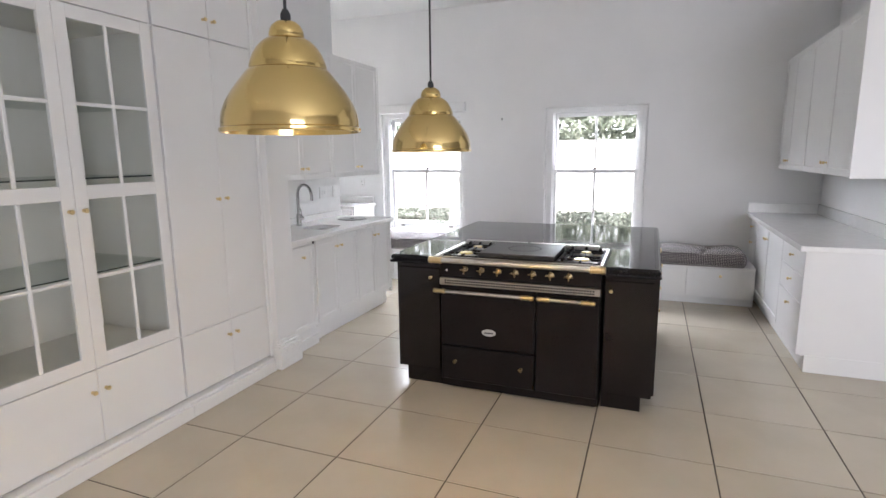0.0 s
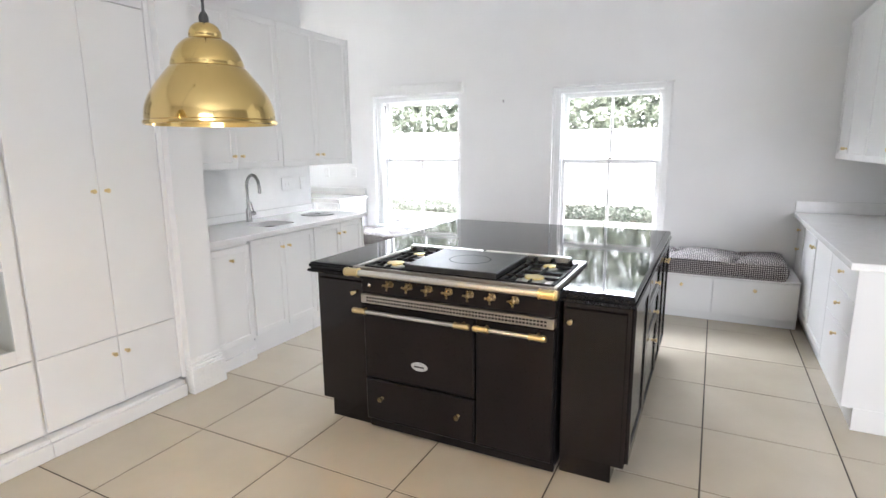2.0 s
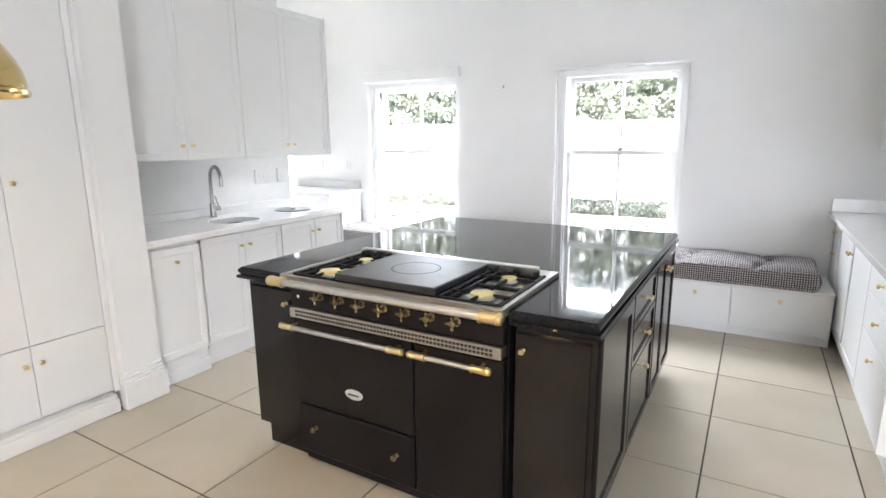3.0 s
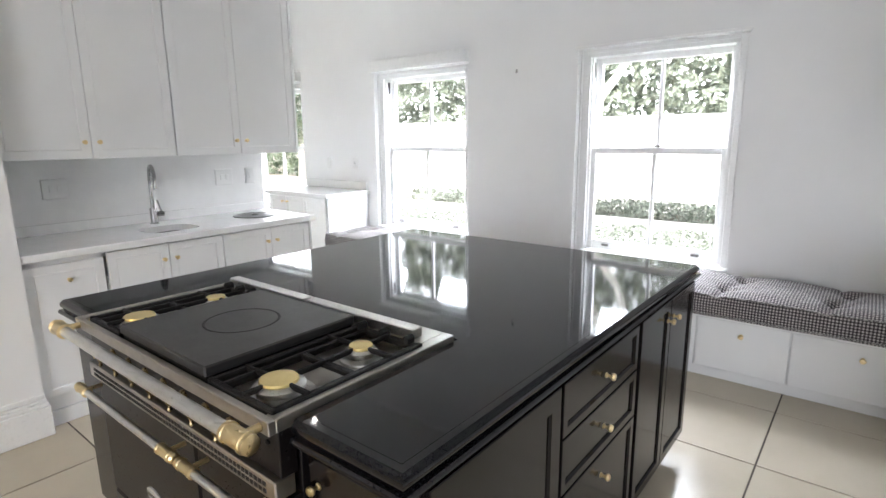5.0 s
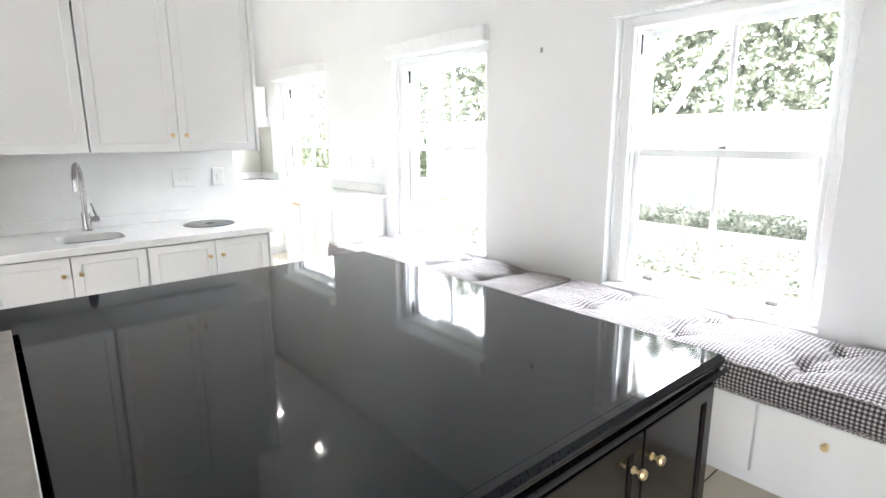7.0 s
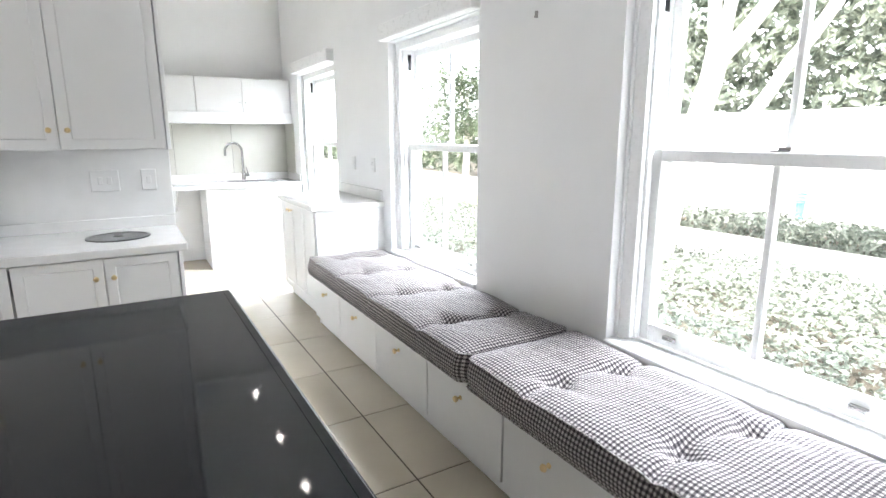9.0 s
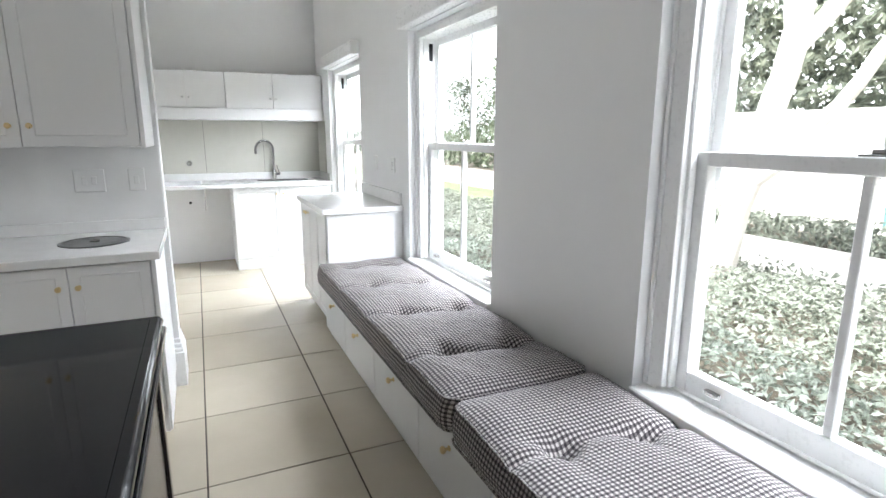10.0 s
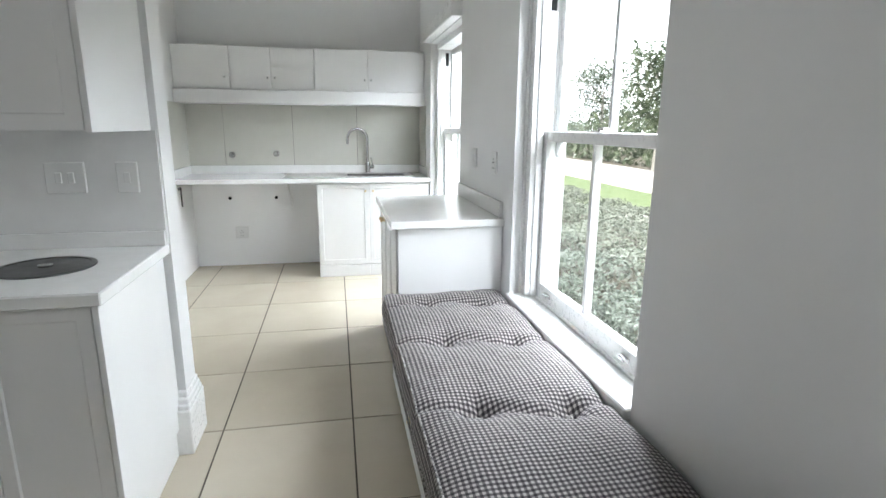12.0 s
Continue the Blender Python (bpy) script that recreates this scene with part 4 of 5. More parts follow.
for a, b in zip(rings, rings[1:]):
    for k in range(len(a)):
        bowl.faces.new((a[k], a[(k + 1) % len(a)], b[(k + 1) % len(b)], b[k]))
bowl.faces.new(rings[-1])
bmesh.ops.recalc_face_normals(bowl, faces=bowl.faces)
# dark plate metal stands in for the shade inside the steel bowl
part("sink_bowl", bowl, PLATE, wt, "small brushed steel sink bowl, darkened for the shade inside", smooth=True)
disc = thing("worktop_disc", "round brushed steel lid set in the worktop", "lid", (-2.72, 4.572, 0.905))
part("rim", lathe([(0.145, 0.9055), (0.145, 0.910), (0.140, 0.9115), (0.128, 0.9105), (0.126, 0.9085), (0, 0.9085)], pose(-2.72, 4.572, 0), 48), SINKSTEEL, disc, smooth=True)
part("finger_pull", lathe([(0.0, 0.9088), (0.021, 0.9088), (0.021, 0.915), (0.016, 0.917), (0, 0.9165)], pose(-2.72, 4.572, 0), 20), NICKEL, disc, smooth=True)
part("upstand", boxes((-3.029, -3.011, 3.123, 4.855, 0.9055, 0.965), bevel=0.002), QUARTZ, wt)
sp = thing("splashback", "white quartz splashback behind the sink run", "splashback", (-3.045, 3.97, 0.905))
part("sheet", boxes((-3.048, -3.03, 3.122, 4.858, 0.906, 1.345), bevel=0.0015), SPLASH, sp)


def tap(x, y, z, out, h, reach, label):
    """Swan-neck mixer with a side lever."""
    out = Vector(out).normalized()
    side = Vector((0, 1, 0))
    c = Vector((x, y, z))
    k = thing("mixer_tap", label, "tap", (x, y, z))
    part("base", lathe([(0, 0), (0.027, 0), (0.027, 0.006), (0.022, 0.01), (0.022, 0.10), (0.019, 0.106), (0, 0.107)], Matrix.Translation(c), 20), NICKEL, k, smooth=True)
    pts = [c + Vector((0, 0, 0.1)), c + Vector((0, 0, h - reach / 2))]
    for i in range(1, 13):
        a = math.pi * i / 12 * 0.98
        pts.append(c + Vector((0, 0, h - reach / 2)) + out * (reach / 2 * (1 - math.cos(a))) + Vector((0, 0, reach / 2 * math.sin(a))))
    pts.append(pts[-1] - Vector((0, 0, 0.05)))
    part("spout", tube(pts, 0.0125, 14), NICKEL, k, smooth=True)
    lv = part("lever", tube([c + Vector((0, 0, 0.062)), c + side * 0.062 + Vector((0, 0, 0.062))], 0.017, 14), NICKEL, k, smooth=True)
    part("lever_arm", tube([c + side * 0.052 + Vector((0, 0, 0.066)), c + side * 0.03 + Vector((0, 0, 0.155))], 0.0055, 8), NICKEL, lv)


tap(-2.925, 3.972, 0.905, (0.965, -0.26, 0), 0.375, 0.19, "brushed nickel swan neck mixer tap")


def wall_plate(face, pos, u, z, w, h, kind, label):
    s = thing("wall_plate", label, "switch plate", tuple(spot_on(face, pos, u, z)))
    sgn = 1 if face[0] == "+" else -1
    bm = bmesh.new()
    box(bm, u - w / 2, u + w / 2, 0, 0.011, z - h / 2, z + h / 2, bevel=0.003)
    part("plate", to_world(bm, face, pos), PLASTIC, s)
    bm = bmesh.new()
    if kind == "switch":
        n = max(1, round(w / 0.05) - 1)
        for k in range(n):
            c = u + (k - (n - 1) / 2) * 0.042
            box(bm, c - 0.011, c + 0.011, 0.0105, 0.016, z - 0.02, z + 0.02, bevel=0.002)
        tagged(part("rocker", to_world(bm, face, pos), PLASTIC, s), kind="stuff")
    else:
        for c, q in ((-0.011, 0.0), (0.011, 0.0), (0.0, 0.019), (-0.011, -0.03), (0.011, -0.03)):
            box(bm, u + c - 0.003, u + c + 0.003, 0.0105, 0.0125, z + q - 0.003, z + q + 0.003)
        tagged(part("socket_holes", to_world(bm, face, pos), DARKHOLE, s), kind="stuff")


wall_plate("+x", -3.03, 4.535, 1.17, 0.135, 0.115, "switch", "white double switch plate on the splashback")
wall_plate("+x", -3.03, 4.745, 1.17, 0.075, 0.115, "switch", "white slim socket plate on the splashback")
wall_plate("+x", -3.03, 3.48, 1.165, 0.135, 0.115, "switch", "white double switch plate on the splashback")
wall_plate("-y", NORTH, -4.03, 1.18, 0.075, 0.115, "switch", "white single switch plate on the wall")
wall_plate("-y", NORTH, -3.61, 1.18, 0.075, 0.115, "socket", "white slim socket plate on the wall")


def wall_unit(face, front, back, u0, u1, z0, z1, mid, label, knobs=True, ends=True):
    c = thing("wall_cupboard", label, "cupboard", ((front + back) / 2, (u0 + u1) / 2, z0), "wall cupboards")
    lo, hi = sorted((front - (0.022 if face[0] == "+" else -0.022), back))
    part("body", boxes((lo, hi, u0, u1, z0 + 0.012, z1)), CAB, c)
    for a, b, ku in ((u0 + 0.002, mid - 0.0015, mid - 0.035), (mid + 0.0015, u1 - 0.002, mid + 0.035)):
        d_ = part("door", slab(face, front, a, b, z0, z1, 0.02, rail=0.062), CAB, c)
        knob(d_, face, front, ku, z0 + 0.085)
    return c


wall_unit("+x", -2.530, -3.045, 3.122, 3.980, 1.347, 2.395, 3.538, "white two door wall cupboard above the sink")
wall_unit("+x", -2.530, -3.045, 3.984, 4.822, 1.347, 2.395, 4.400, "white two door wall cupboard at the partition end")
pn2 = part("end_panel", boxes((-3.03, -2.524, 4.824, 4.842, 1.343, 2.40), bevel=0.0015), CAB)
tagged(pn2, "plain white end panel of the wall cupboards", "panel")

# ---- counter along the east wall ----
EF = 1.10
base_unit("drawer_unit", "white three drawer base unit at the counter end", "-x", EF, 0.575, 4.13, 4.82,
          (("drawer", 4.133, 4.818, 0.675, 0.855, 4.47, 0.775), ("drawer", 4.133, 4.818, 0.48, 0.670, 4.47, 0.592), ("drawer", 4.133, 4.818, 0.135, 0.475, 4.47, 0.41)), plinth_in=0.05, z0=0.13)
base_unit("base_cupboard", "white two door base cupboard under the pale worktop", "-x", EF, 0.575, 4.823, 6.07,
          (("door", 4.826, 5.463, 0.135, 0.855, 5.43, 0.745), ("door", 5.467, 6.067, 0.135, 0.855, 5.50, 0.745)), plinth_in=0.05, z0=0.13)
base_unit("drawer_unit", "white slim drawer unit beside the window seat", "-x", EF, 0.575, 6.073, 6.352,
          (("drawer", 6.076, 6.345, 0.70, 0.855, 6.21, 0.765), ("drawer", 6.076, 6.345, 0.135, 0.695, 6.21, 0.60)), plinth_in=0.05, z0=0.13)
pn3 = part("end_panel", boxes((1.093, 1.692, 4.108, 4.128, 0.125, 0.862), (1.145, 1.692, 4.105, 4.127, 0.001, 0.125), bevel=0.0015), CAB)
tagged(pn3, "plain white end panel of the counter", "panel")
wt2 = thing("east_worktop", "long white quartz worktop along the wall", "worktop", (1.3, 5.2, 0.865))
part("slab", boxes((1.052, 1.695, 4.07, 6.356, 0.862, 0.900), bevel=0.003), QUARTZ, wt2)
part("upstand", boxes((1.68, 1.697, 4.08, 6.34, 0.9005, 1.00), (1.06, 1.68, 6.338, 6.357, 0.9005, 1.00), bevel=0.002), QUARTZ, wt2)
wall_unit("-x", 1.300, 1.695, 4.13, 5.40, 1.36, 2.43, 4.730, "white two door wall cupboard above the east counter")
wall_unit("-x", 1.300, 1.695, 5.403, 6.355, 1.36, 2.43, 5.99, "white two door wall cupboard next to the window wall")
pn4 = part("end_panel", boxes((1.288, 1.695, 4.108, 4.128, 1.35, 2.45), bevel=0.0015), CAB)
tagged(pn4, "plain white end panel of the east wall cupboards", "panel")

# ---- window seat ----
SEATF, SEATZ = 5.775, 0.402
DIVS = (-3.425, -2.88, -2.28, -1.67, -1.07, -0.54, -0.015, 0.465, 1.09)
for a, b in zip(DIVS, DIVS[1:]):
    c = thing("seat_drawer_unit", "white window seat box with a plain drawer front", "window seat", ((a + b) / 2, 6.1, 0), "window seat boxes")
    part("body", boxes((a, b, SEATF + 0.022, 6.352, 0.09, SEATZ - 0.022)), CAB, c)
    part("plinth", boxes((a, b, SEATF + 0.04, 6.352, 0.001, 0.09)), CAB, c)
    d_ = part("drawer_front", slab("-y", SEATF, a + 0.005, b - 0.005, 0.075, SEATZ - 0.024, 0.02, rail=0.0), CAB, c)
    knob(d_, "-y", SEATF, (a + b) / 2, 0.305, BRASS, 1.2)
st = part("seat_board", boxes((-3.425, 1.09, SEATF - 0.012, 6.357, SEATZ - 0.02, SEATZ), bevel=0.004), CAB)
tagged(st, "long white painted window seat board", "seat board")


def cushion(x0, x1, y0, y1, z0, h, tufts, seed, label):
    """A tufted box cushion: a sagging, puckered top and bulging boxed sides in one cloth skin, with piping and buttons."""
    r = random.Random(seed)
    c = thing("seat_cushion", label, "cushion", ((x0 + x1) / 2, (y0 + y1) / 2, z0), "window seat cushions")
    nx, ny = int((x1 - x0) / 0.0125), int((y1 - y0) / 0.0125)
    bm = bmesh.new()
    uvl = bm.loops.layers.uv.new("cloth")
    L, W = x1 - x0, y1 - y0

    def height(u, v):
        e = min(u, L - u) / 0.10
        g = min(v, W - v) / 0.12
        crown = 0.024 * (1 - max(0, 1 - e) ** 2.2) * (1 - max(0, 1 - g) ** 2.2)
        dip = 0.0
        for tu, tv in tufts:
            du, dv = u - tu, v - tv
            d2 = du * du + dv * dv
            if d2 > 0.12:
                continue
            ang = math.atan2(dv, du)
            dip += 0.046 * math.exp(-d2 / 0.0022) + 0.020 * math.exp(-d2 / 0.02)
            dip += 0.009 * math.exp(-d2 / 0.016) * max(0.0, math.cos(3 * ang + tu * 11 + seed)) ** 2 * min(1, d2 / 0.001)
            # folds running out to the nearer hem
            way = dv if tv > W / 2 else -dv
            if way > 0:
                dip += 0.015 * math.exp(-((du + 0.25 * way * math.sin(tu * 9 + seed)) / 0.020) ** 2)
        for k in range(len(tufts) // 2):
            a, b = tufts[2 * k], tufts[2 * k + 1]
            f = (v - a[1]) / (b[1] - a[1])
            if 0 < f < 1:
                cu = a[0] + (b[0] - a[0]) * f + 0.03 * math.sin(f * math.pi + k + seed)
                dip += 0.018 * math.exp(-((u - cu) / 0.028) ** 2)
        q = Vector((u * 3.1 + seed, v * 4.3, seed))
        wr = 0.008 * noise.noise(q) + 0.004 * noise.noise(q * 3.1) + 0.0013 * noise.noise(q * 9)
        return h - 0.006 + crown - dip + wr

    rows_ = []
    # rings from the hem under the front, over the top, to the hem under the back
    prof = [("f", 0.0), ("f", 0.25), ("f", 0.5), ("f", 0.75), ("f", 0.97)] + [("t", j / ny) for j in range(ny + 1)] + [("b", 0.97), ("b", 0.6), ("b", 0.3), ("b", 0.0)]
    for kind, s in prof:
        line = []
        for i in range(nx + 1):
            u = L * i / nx
            endf = min(u, L - u)
            rnd = 0.045 * max(0, 1 - endf / 0.045) ** 2
            if kind == "t":
                v = W * s
                z = height(u, v)
                vv = min(max(v, rnd), W - rnd)
                p, cl = (u, vv, z), (u, v + h)
            else:
                zz = s * height(u, 0.0 if kind == "f" else W)
                bulge = 0.020 * math.sin(math.pi * min(1, s + 0.02)) + 0.006 * noise.noise(Vector((u * 6, s * 2, seed)))
                v = -bulge + rnd if kind == "f" else W + bulge * 0.3 - rnd
                p, cl = (u, v, zz), (u, zz if kind == "f" else W + 2 * h - zz)
            eb = 0.018 * math.sin(math.pi * min(1, max(0, p[2] / h)))
            px = p[0] - (eb if i == 0 else 0) + (eb if i == nx else 0)
            line.append((bm.verts.new((x0 + px, y0 + p[1], z0 + p[2])), cl))
        rows_.append(line)

    def quad(q):
        fc = bm.faces.new([v for v, _ in q])
        for lp, (_, cl) in zip(fc.loops, q):
            lp[uvl].uv = cl
    for a, b in zip(rows_, rows_[1:]):
        for i in range(nx):
            quad((a[i], a[i + 1], b[i + 1], b[i]))
    # boxed ends
    for i, sx in ((0, 1), (nx, -1)):
        n = len(rows_)
        ring_ = [rows_[k][i] for k in range(n)]
        low = []
        for v, cl in ring_:
            low.append((v, (v.co.y, v.co.z)))
        tops = low[5:5 + ny + 1]
        mids = []
        prev = None
        for t_, (v, cl) in enumerate(tops):
            cols = []
            for fz in (0.75, 0.5, 0.25, 0.0):
                zz = z0 + (v.co.z - z0) * fz
                bx = 0.018 * math.sin(math.pi * fz) * (-1 if i == 0 else 1)
                cols.append((bm.verts.new((v.co.x + bx, v.co.y, zz)), (v.co.y, zz)))
            cols = [(v, cl)] + cols
            if prev:
                for m_ in range(4):
                    q = (prev[m_], cols[m_], cols[m_ + 1], prev[m_ + 1])
                    quad(q)
            prev = cols
    bmesh.ops.recalc_face_normals(bm, faces=bm.faces)
    part("cover", bm, GINGHAM, c, smooth=True).data.set_sharp_from_angle(angle=radians(80))
    part("underside", boxes((x0 + 0.02, x1 - 0.02, y0 + 0.02, y1 - 0.02, z0 + 0.0005, z0 + 0.03)), GINGHAM, c)
    for v0, zf in ((0.0, 1.0), (0.0, 0.12)):
        pts = []
        for i in range(0, nx + 1, 2):
            u = L * i / nx
            endf = min(u, L - u)
            rnd = 0.045 * max(0, 1 - endf / 0.045) ** 2
            pts.append((x0 + u, y0 - 0.004 - (0.012 if zf < 1 else 0) + rnd, z0 + zf * height(u, 0.0) + 0.001))
        part("piping", tube(pts, 0.0042, 8), GINGHAM_PIPE, c, smooth=True)
    for tu, tv in tufts:
        part("button", lathe([(0, -0.004), (0.012, -0.003), (0.014, 0.001), (0.010, 0.005), (0, 0.006)], pose(x0 + tu, y0 + tv, z0 + height(tu, tv) + 0.003), 12), GINGHAM_PIPE, c, smooth=True)
    return c


GINGHAM_PIPE = surface("gingham_piping", (0.10, 0.09, 0.09), (0.42, 0.40, 0.38), 110, (0.85, 0.95), bump=0.2, bump_scale=600, lo=0.45, hi=0.55)


def tuft_rows(rows_at):
    return [q for u in rows_at for q in ((u - 0.02, 0.18), (u + 0.02, 0.46))]


cushion(-3.425, -1.30, 5.738, 6.335, SEATZ, 0.132, tuft_rows((0.18, 0.67, 1.21, 1.74)), 3, "black and white gingham tufted window seat cushion")
cushion(-1.275, 0.985, 5.738, 6.335, SEATZ, 0.136, tuft_rows((0.37, 0.88, 1.40, 1.93)), 9, "puffier black and white gingham tufted seat cushion")

# ---- low cupboard at the end of the seat ----
pc = base_unit("window_cupboard", "white low cupboard with white worktop below the wall plates", "-y", 5.80, 0.55, -4.40, -3.447,
               (("door", -4.398, -4.10, 0.105, 0.855, -4.135, 0.80), ("door", -4.096, -3.80, 0.105, 0.855, -4.06, 0.80), ("door", -3.796, -3.452, 0.105, 0.855, None, 0.8)), z0=0.10)
pn5 = part("end_panel", boxes((-3.445, -3.428, 5.809, 6.355, 0.002, 0.862), bevel=0.0015), CAB)
tagged(pn5, "plain white end panel of the low cupboard", "panel")
wt3 = thing("window_worktop", "short white quartz worktop under the wall plates", "worktop", (-3.92, 6.08, 0.865))
part("slab", boxes((-4.43, -3.405, 5.775, 6.357, 0.866, 0.905), bevel=0.003), QUARTZ, wt3)
part("upstand", boxes((-4.42, -3.44, 6.338, 6.3575, 0.9055, 0.99), bevel=0.003), QUARTZ, wt3)

# ---- scullery ----
SF = -5.685
base_unit("scullery_cupboard", "white two door cupboard under the scullery sink", "+x", SF, 0.575, 5.34, 6.352,
          (("door", 5.343, 5.80, 0.115, 0.855, 5.768, 0.79), ("door", 5.804, 6.350, 0.115, 0.855, 5.836, 0.79)), plinth_in=0.0, z0=0.11, size=0.8)
pl6 = part("plinth_face", boxes((SF - 0.018, SF + 0.002, 5.34, 5.80, 0.002, 0.105), (SF - 0.018, SF + 0.002, 5.804, 6.352, 0.002, 0.105), bevel=0.002), CAB)
tagged(pl6, "white plinth boards below the scullery cupboard", "plinth")
wt4 = thing("scullery_worktop", "white quartz worktop with inset steel sink", "worktop", (-5.97, 5.2, 0.865))
part("slab", boxes((-6.265, -5.655, 4.1650, 6.356, 0.866, 0.905), bevel=0.003), QUARTZ, wt4)
part("upstand", boxes((-6.268, -6.248, 4.1650, 6.356, 0.9055, 0.985), (-6.248, -5.7, 4.1630, 4.1780, 0.9055, 0.985), (-6.248, -5.7, 6.342, 6.357, 0.9055, 0.985), bevel=0.002), QUARTZ, wt4)
snk = part("inset_sink", boxes((-6.19, -6.17, 5.05, 6.22, 0.905, 0.914), (-5.836, -5.77, 5.05, 6.22, 0.905, 0.914), (-6.17, -5.836, 5.05, 5.07, 0.905, 0.914), (-6.17, -5.836, 6.20, 6.22, 0.905, 0.914),
           (-6.17, -5.836, 5.07, 5.55, 0.905, 0.9085), (-6.17, -5.836, 5.55, 5.58, 0.905, 0.912), (-6.17, -5.836, 5.58, 6.20, 0.9045, 0.906), bevel=0.0015), STEEL, wt4, "brushed steel sink with drainer")
part("drainer_ribs", boxes(*[(-6.15, -5.81, 5.10 + 0.06 * k, 5.115 + 0.06 * k, 0.9085, 0.912) for k in range(7)], bevel=0.001), STEEL, snk)
# thin dark sheet laid flat in place of the basin's shaded hollow
part("basin_shade_sheet", boxes((-6.13, -5.83, 5.62, 6.16, 0.9062, 0.9066)), PLATE, snk, "flat dark sheet for the shaded steel basin")
tap(-6.21, 5.825, 0.905, (0.25, -1, 0), 0.43, 0.20, "brushed nickel swan neck tap at the scullery sink")

spl = thing("scullery_splashback", "large grey wall tiles behind the scullery worktop", "splashback", (-6.26, 5.2, 0.985))
part("bedding", boxes((-6.268, -6.265, 4.1650, 6.356, 0.985, 1.552)), GROUT, spl)
edges = (4.1660, 4.49, 5.12, 5.73, 6.356)
for a, b in zip(edges, edges[1:]):
    part("tile", boxes((-6.267, -6.259, a + 0.0015, b - 0.0015, 0.9865, 1.552), bevel=0.001), GREYTILE, spl)
part("tile", boxes((-6.258, -5.7, 4.1620, 4.1690, 0.9865, 1.552), bevel=0.001), GREYTILE, spl)
part("tile", boxes((-6.258, -5.9, 6.351, 6.358, 0.9865, 1.552), bevel=0.001), GREYTILE, spl)

for a, b, mid in ((4.1650, 4.63, None), (4.633, 5.352, 4.98), (5.355, 6.352, 5.828)):
    c = thing("wall_cupboard", "low white wall cupboard above the scullery worktop", "cupboard", (-6.14, (a + b) / 2, 1.67), "scullery wall cupboards")
    part("body", boxes((-6.265, -5.992, a, b, 1.67, 2.03)), CAB, c)
    fr = ((a + 0.002, b - 0.002, b - 0.04),) if mid is None else ((a + 0.002, mid - 0.0015, mid - 0.03), (mid + 0.0015, b - 0.002, mid + 0.03))
    for u0, u1, ku in fr:
        d_ = part("door", slab("+x", -5.97, u0, u1, 1.668, 2.03, 0.02, rail=0.0), CAB, c)
        knob(d_, "+x", -5.97, ku, 1.77, CHROME, 0.75)
plm = part("pelmet", boxes((-6.265, -5.93, 4.1650, 6.352, 1.55, 1.665), bevel=0.002), CAB)
tagged(plm, "white pelmet board under the scullery wall cupboards", "pelmet")
pn7 = part("side_panel", boxes((-6.265, -5.67, 4.1630, 4.06, 0.002, 0.863), bevel=0.0015), CAB)
tagged(pn7, "white side panel of the appliance bay", "panel")


def stop_tap(y, z, r, label):
    c = thing("stop_tap", label, "tap", (-6.26, y, z))
    m = Matrix.Translation((-6.259 if z > 0.9 else -6.27, y, z)) @ AIM["+x"]
    part("rose", lathe([(0, 0), (r, 0), (r * 0.95, 0.006), (r * 0.5, 0.010), (0.010, 0.012), (0.010, 0.035), (0, 0.036)], m, 18), NICKEL, c, smooth=True)
    part("handle", lathe([(0, 0.036), (r * 0.7, 0.036), (r * 0.75, 0.05), (r * 0.5, 0.06), (0, 0.062)], m, 8), NICKEL, c, smooth=True)


stop_tap(4.55, 1.085, 0.030, "chrome stop tap on the grey tiles")
stop_tap(4.955, 1.095, 0.030, "chrome stop tap on the grey tiles")
for y in (4.50, 4.93):
    c = thing("pipe_stub", "dark capped waste pipe stub in the wall", "pipe", (-6.27, y, 0.67))
    part("stub", lathe([(0, 0), (0.015, 0), (0.015, 0.02), (0.011, 0.022), (0.011, 0.012), (0, 0.012)], Matrix.Translation((-6.27, y, 0.67)) @ AIM["+x"], 14), IRON, c)
wall_plate("+x", -6.27, 4.585, 0.33, 0.12, 0.12, "socket", "white double socket under the scullery worktop")
br = part("bracket", boxes((-6.268, -5.8, 5.075, 5.09, 0.845, 0.865), (-6.269, -6.245, 5.073, 5.092, 0.56, 0.86), bevel=0.001), TRIM)
strut = tube([(-6.255, 5.082, 0.58), (-5.83, 5.082, 0.85)], 0.008, 6)
tagged(br, "white steel bracket under the scullery worktop", "bracket")
part("strut", strut, TRIM, br)
lt = part("latch_strip", boxes((-5.82, -5.8, 4.1805, 4.1880, 0.66, 0.83), (-5.82, -5.74, 4.1805, 4.1860, 0.81, 0.83), bevel=0.001), IRON)
tagged(lt, "dark metal angle strip on the side panel", "bracket")

# ---- pendants and downlights ----


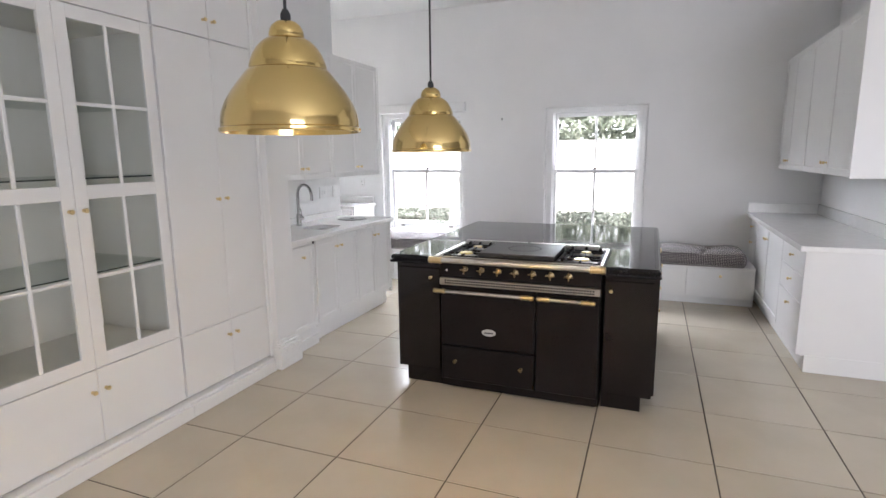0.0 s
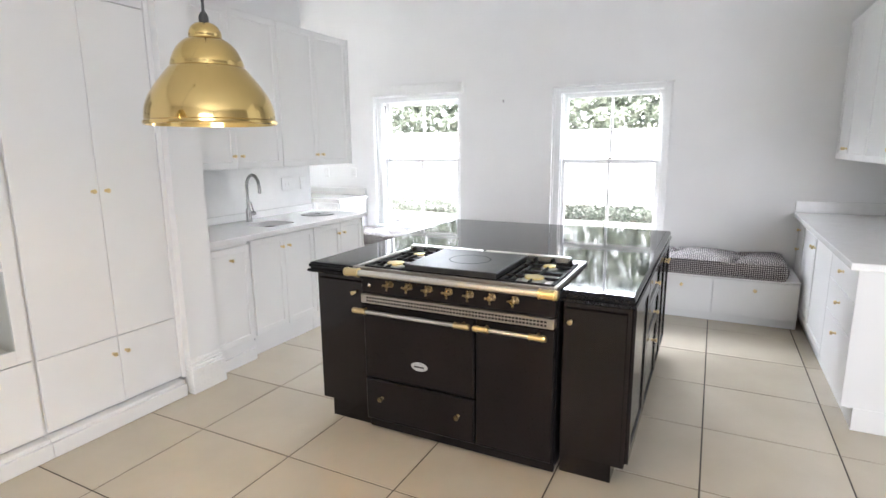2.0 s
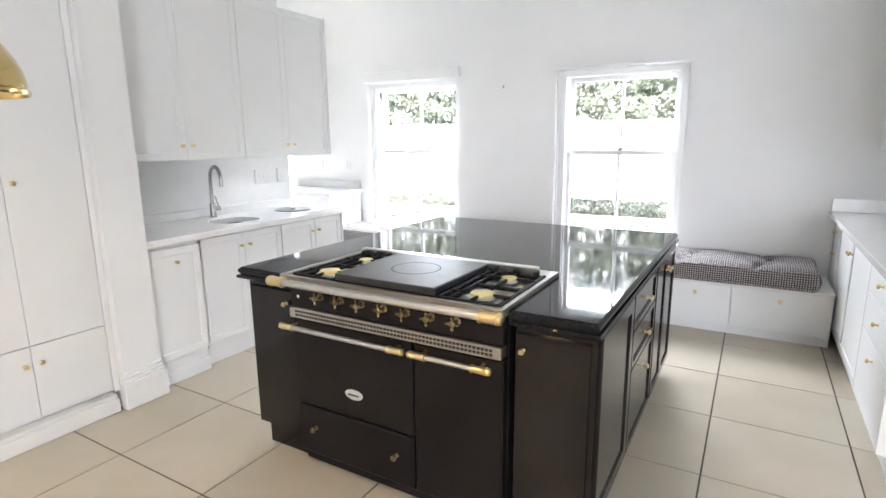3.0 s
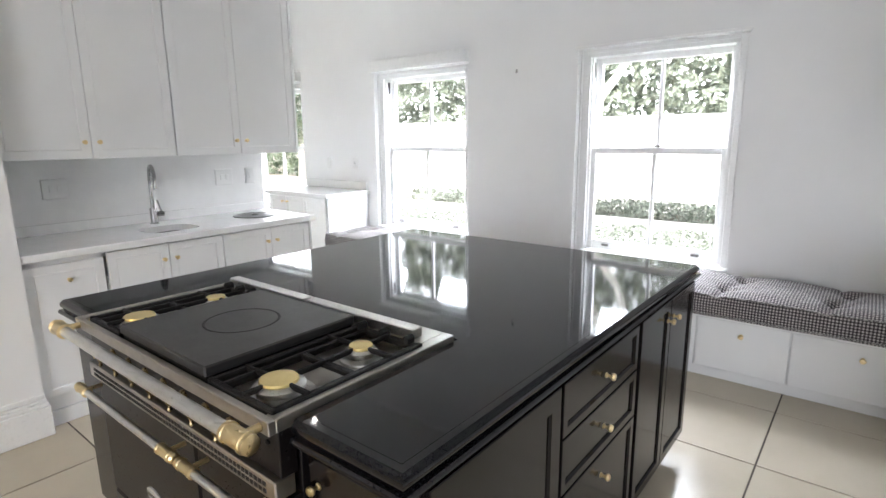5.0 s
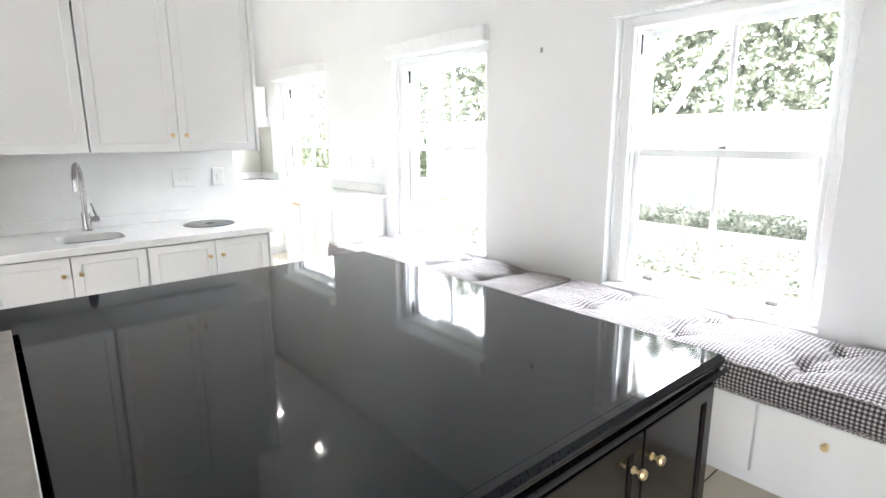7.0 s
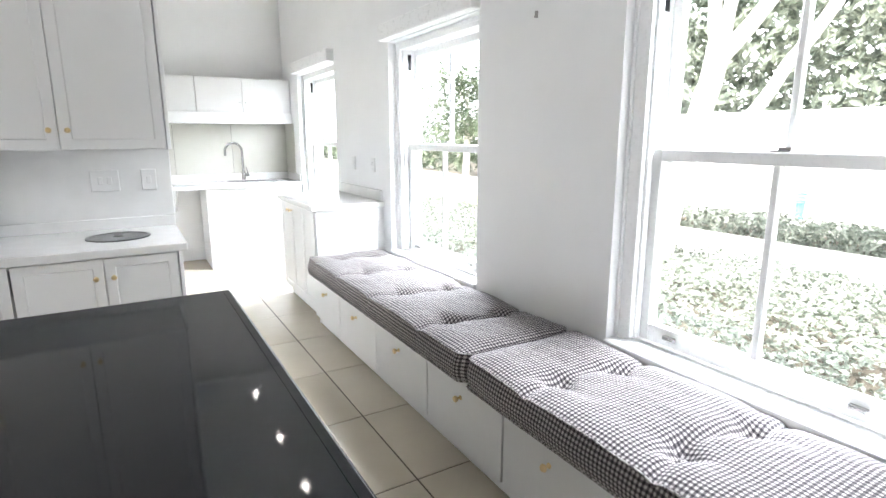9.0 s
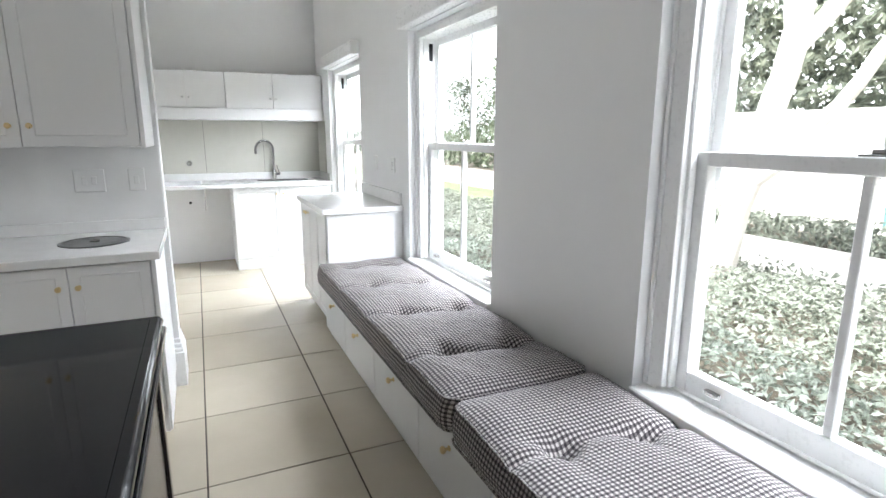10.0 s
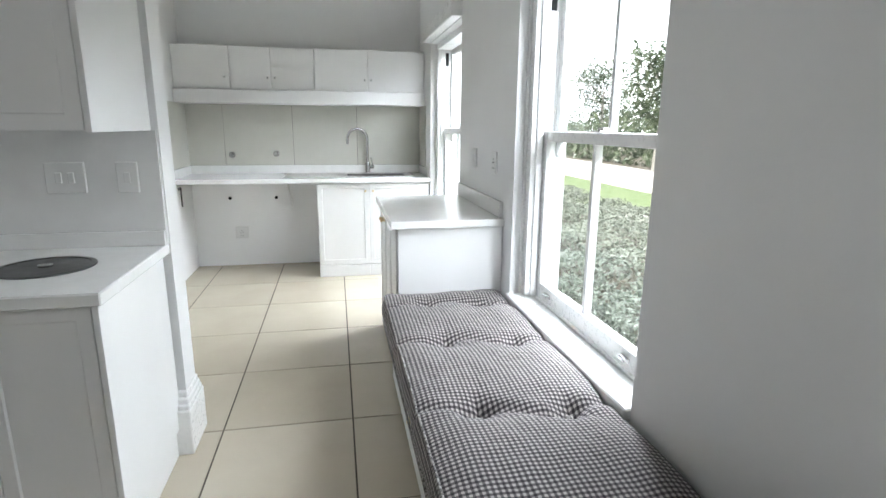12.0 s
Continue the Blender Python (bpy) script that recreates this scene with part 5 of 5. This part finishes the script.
def pendant(x, y, z, s, lit):
    """A stepped spun-brass bell on a black flex."""
    p = thing("pendant_lamp", "stepped spun brass bell pendant on black flex", "pendant lamp", (x, y, z), "brass pendants")
    out = [(0.145, 0.0), (0.1465, 0.003), (0.1465, 0.008), (0.1425, 0.011), (0.1425, 0.022), (0.1395, 0.040), (0.131, 0.062), (0.1175, 0.084), (0.102, 0.104), (0.090, 0.119), (0.084, 0.126), (0.0795, 0.129), (0.079, 0.132),
           (0.0795, 0.135), (0.0775, 0.143), (0.0715, 0.158), (0.063, 0.172), (0.0535, 0.182), (0.044, 0.189), (0.0365, 0.192), (0.0355, 0.195), (0.036, 0.198), (0.0345, 0.207), (0.0295, 0.217), (0.020, 0.2245), (0.012, 0.227), (0.0, 0.2275)]
    inn = [(0.142, 0.0), (0.1395, 0.02), (0.1365, 0.039), (0.128, 0.061), (0.1145, 0.082), (0.099, 0.102), (0.087, 0.117), (0.0765, 0.127), (0.0745, 0.142), (0.0685, 0.156), (0.060, 0.169), (0.034, 0.188), (0.0, 0.190)]
    prof = [(r * s, h * s) for r, h in inn[::-1]] + [(r * s, h * s) for r, h in out]
    shade = part("shade", lathe(prof, pose(x, y, z), 64), SPUNBRASS, p, smooth=True)
    part("gland", lathe([(0, 0.226), (0.011, 0.226), (0.011, 0.240), (0.006, 0.250), (0, 0.251)], pose(x, y, z + 0.2275 * (s - 1)), 14), RUBBER, p, smooth=True)
    part("flex", tube([(x, y, z + 0.245 * s), (x, y, TOP - 0.03)], 0.0035, 8), RUBBER, p)
    part("ceiling_rose", lathe([(0, TOP - 0.035), (0.02, TOP - 0.035), (0.05, TOP - 0.012), (0.052, TOP - 0.001), (0, TOP - 0.001)], pose(x, y, 0), 24), SPUNBRASS, p, smooth=True)
    part("bulb", lathe([(0, 0.06), (0.02, 0.066), (0.03, 0.085), (0.027, 0.11), (0.016, 0.135), (0.014, 0.19), (0, 0.19)], pose(x, y, z), 18), BULBGLOW, p, "glowing warm lamp bulb", smooth=True)
    bulb(x, y, z + 0.03, lit, (1.0, 0.70, 0.36), 0.03)


pendant(-0.664, 0.895, 1.579, 1.04, 2.8)
pendant(-0.69, 1.774, 1.540, 1.03, 2.8)

for x, y in ((-3.68, 5.68), (-4.56, 5.68), (-5.66, 5.68), (-1.55, -0.9), (-0.85, -0.9), (-0.15, -0.9)):
    d_ = thing("downlight", "small round recessed ceiling downlight, switched on", "downlight", (x, y, TOP), "ceiling downlights")
    part("bezel", lathe([(0.019, TOP - 0.001), (0.019, TOP - 0.006), (0.046, TOP - 0.005), (0.048, TOP - 0.001)], pose(x, y, 0), 24), TRIM, d_, smooth=True)
    part("lens", lathe([(0, TOP - 0.0035), (0.019, TOP - 0.0035), (0.019, TOP - 0.001)], pose(x, y, 0), 20), SPOTGLOW, d_)

hook = thing("picture_hook", "small metal hook in the white wall", "hook", (-1.645, NORTH, 1.955))
part("pin", boxes((-1.651, -1.639, NORTH - 0.012, NORTH, 1.94, 1.97), (-1.650, -1.640, NORTH - 0.016, NORTH - 0.010, 1.94, 1.95), bevel=0.001), NICKEL, hook)

# ---- floor tiles ----
PITCH, DEEP, TX, TY = 0.602, 0.586, 0.452, 2.625
shared = {}


def tile_mesh(w, d):
    key = (round(w, 3), round(d, 3))
    if key not in shared:
        bm = box(bmesh.new(), -w / 2, w / 2, -d / 2, d / 2, -0.010, 0.0, bevel=0.0012)
        me = bpy.data.meshes.new("tile")
        bm.to_mesh(me)
        bm.free()
        me.materials.append(TILE)
        shared[key] = me
    return shared[key]


for i in range(-12, 8):
    for j in range(-9, 8):
        a, b = TX + i * PITCH + 0.0036, TX + (i + 1) * PITCH - 0.0036
        c, d = TY + j * DEEP + 0.0036, TY + (j + 1) * DEEP - 0.0036
        a, b, c, d = max(a, FAR - 0.1), min(b, SIDE + 0.1), max(c, BACK - 0.1), min(d, NORTH + 0.1)
        if b - a < 0.02 or d - c < 0.02 or (b < -3.2 and d < 3.9) or (a > 1.8 and c > 4.15) or b < -6.5:
            continue
        t_ = new("tile", tile_mesh(b - a, d - c))
        t_.location, t_.parent = ((a + b) / 2, (c + d) / 2, 0), floor
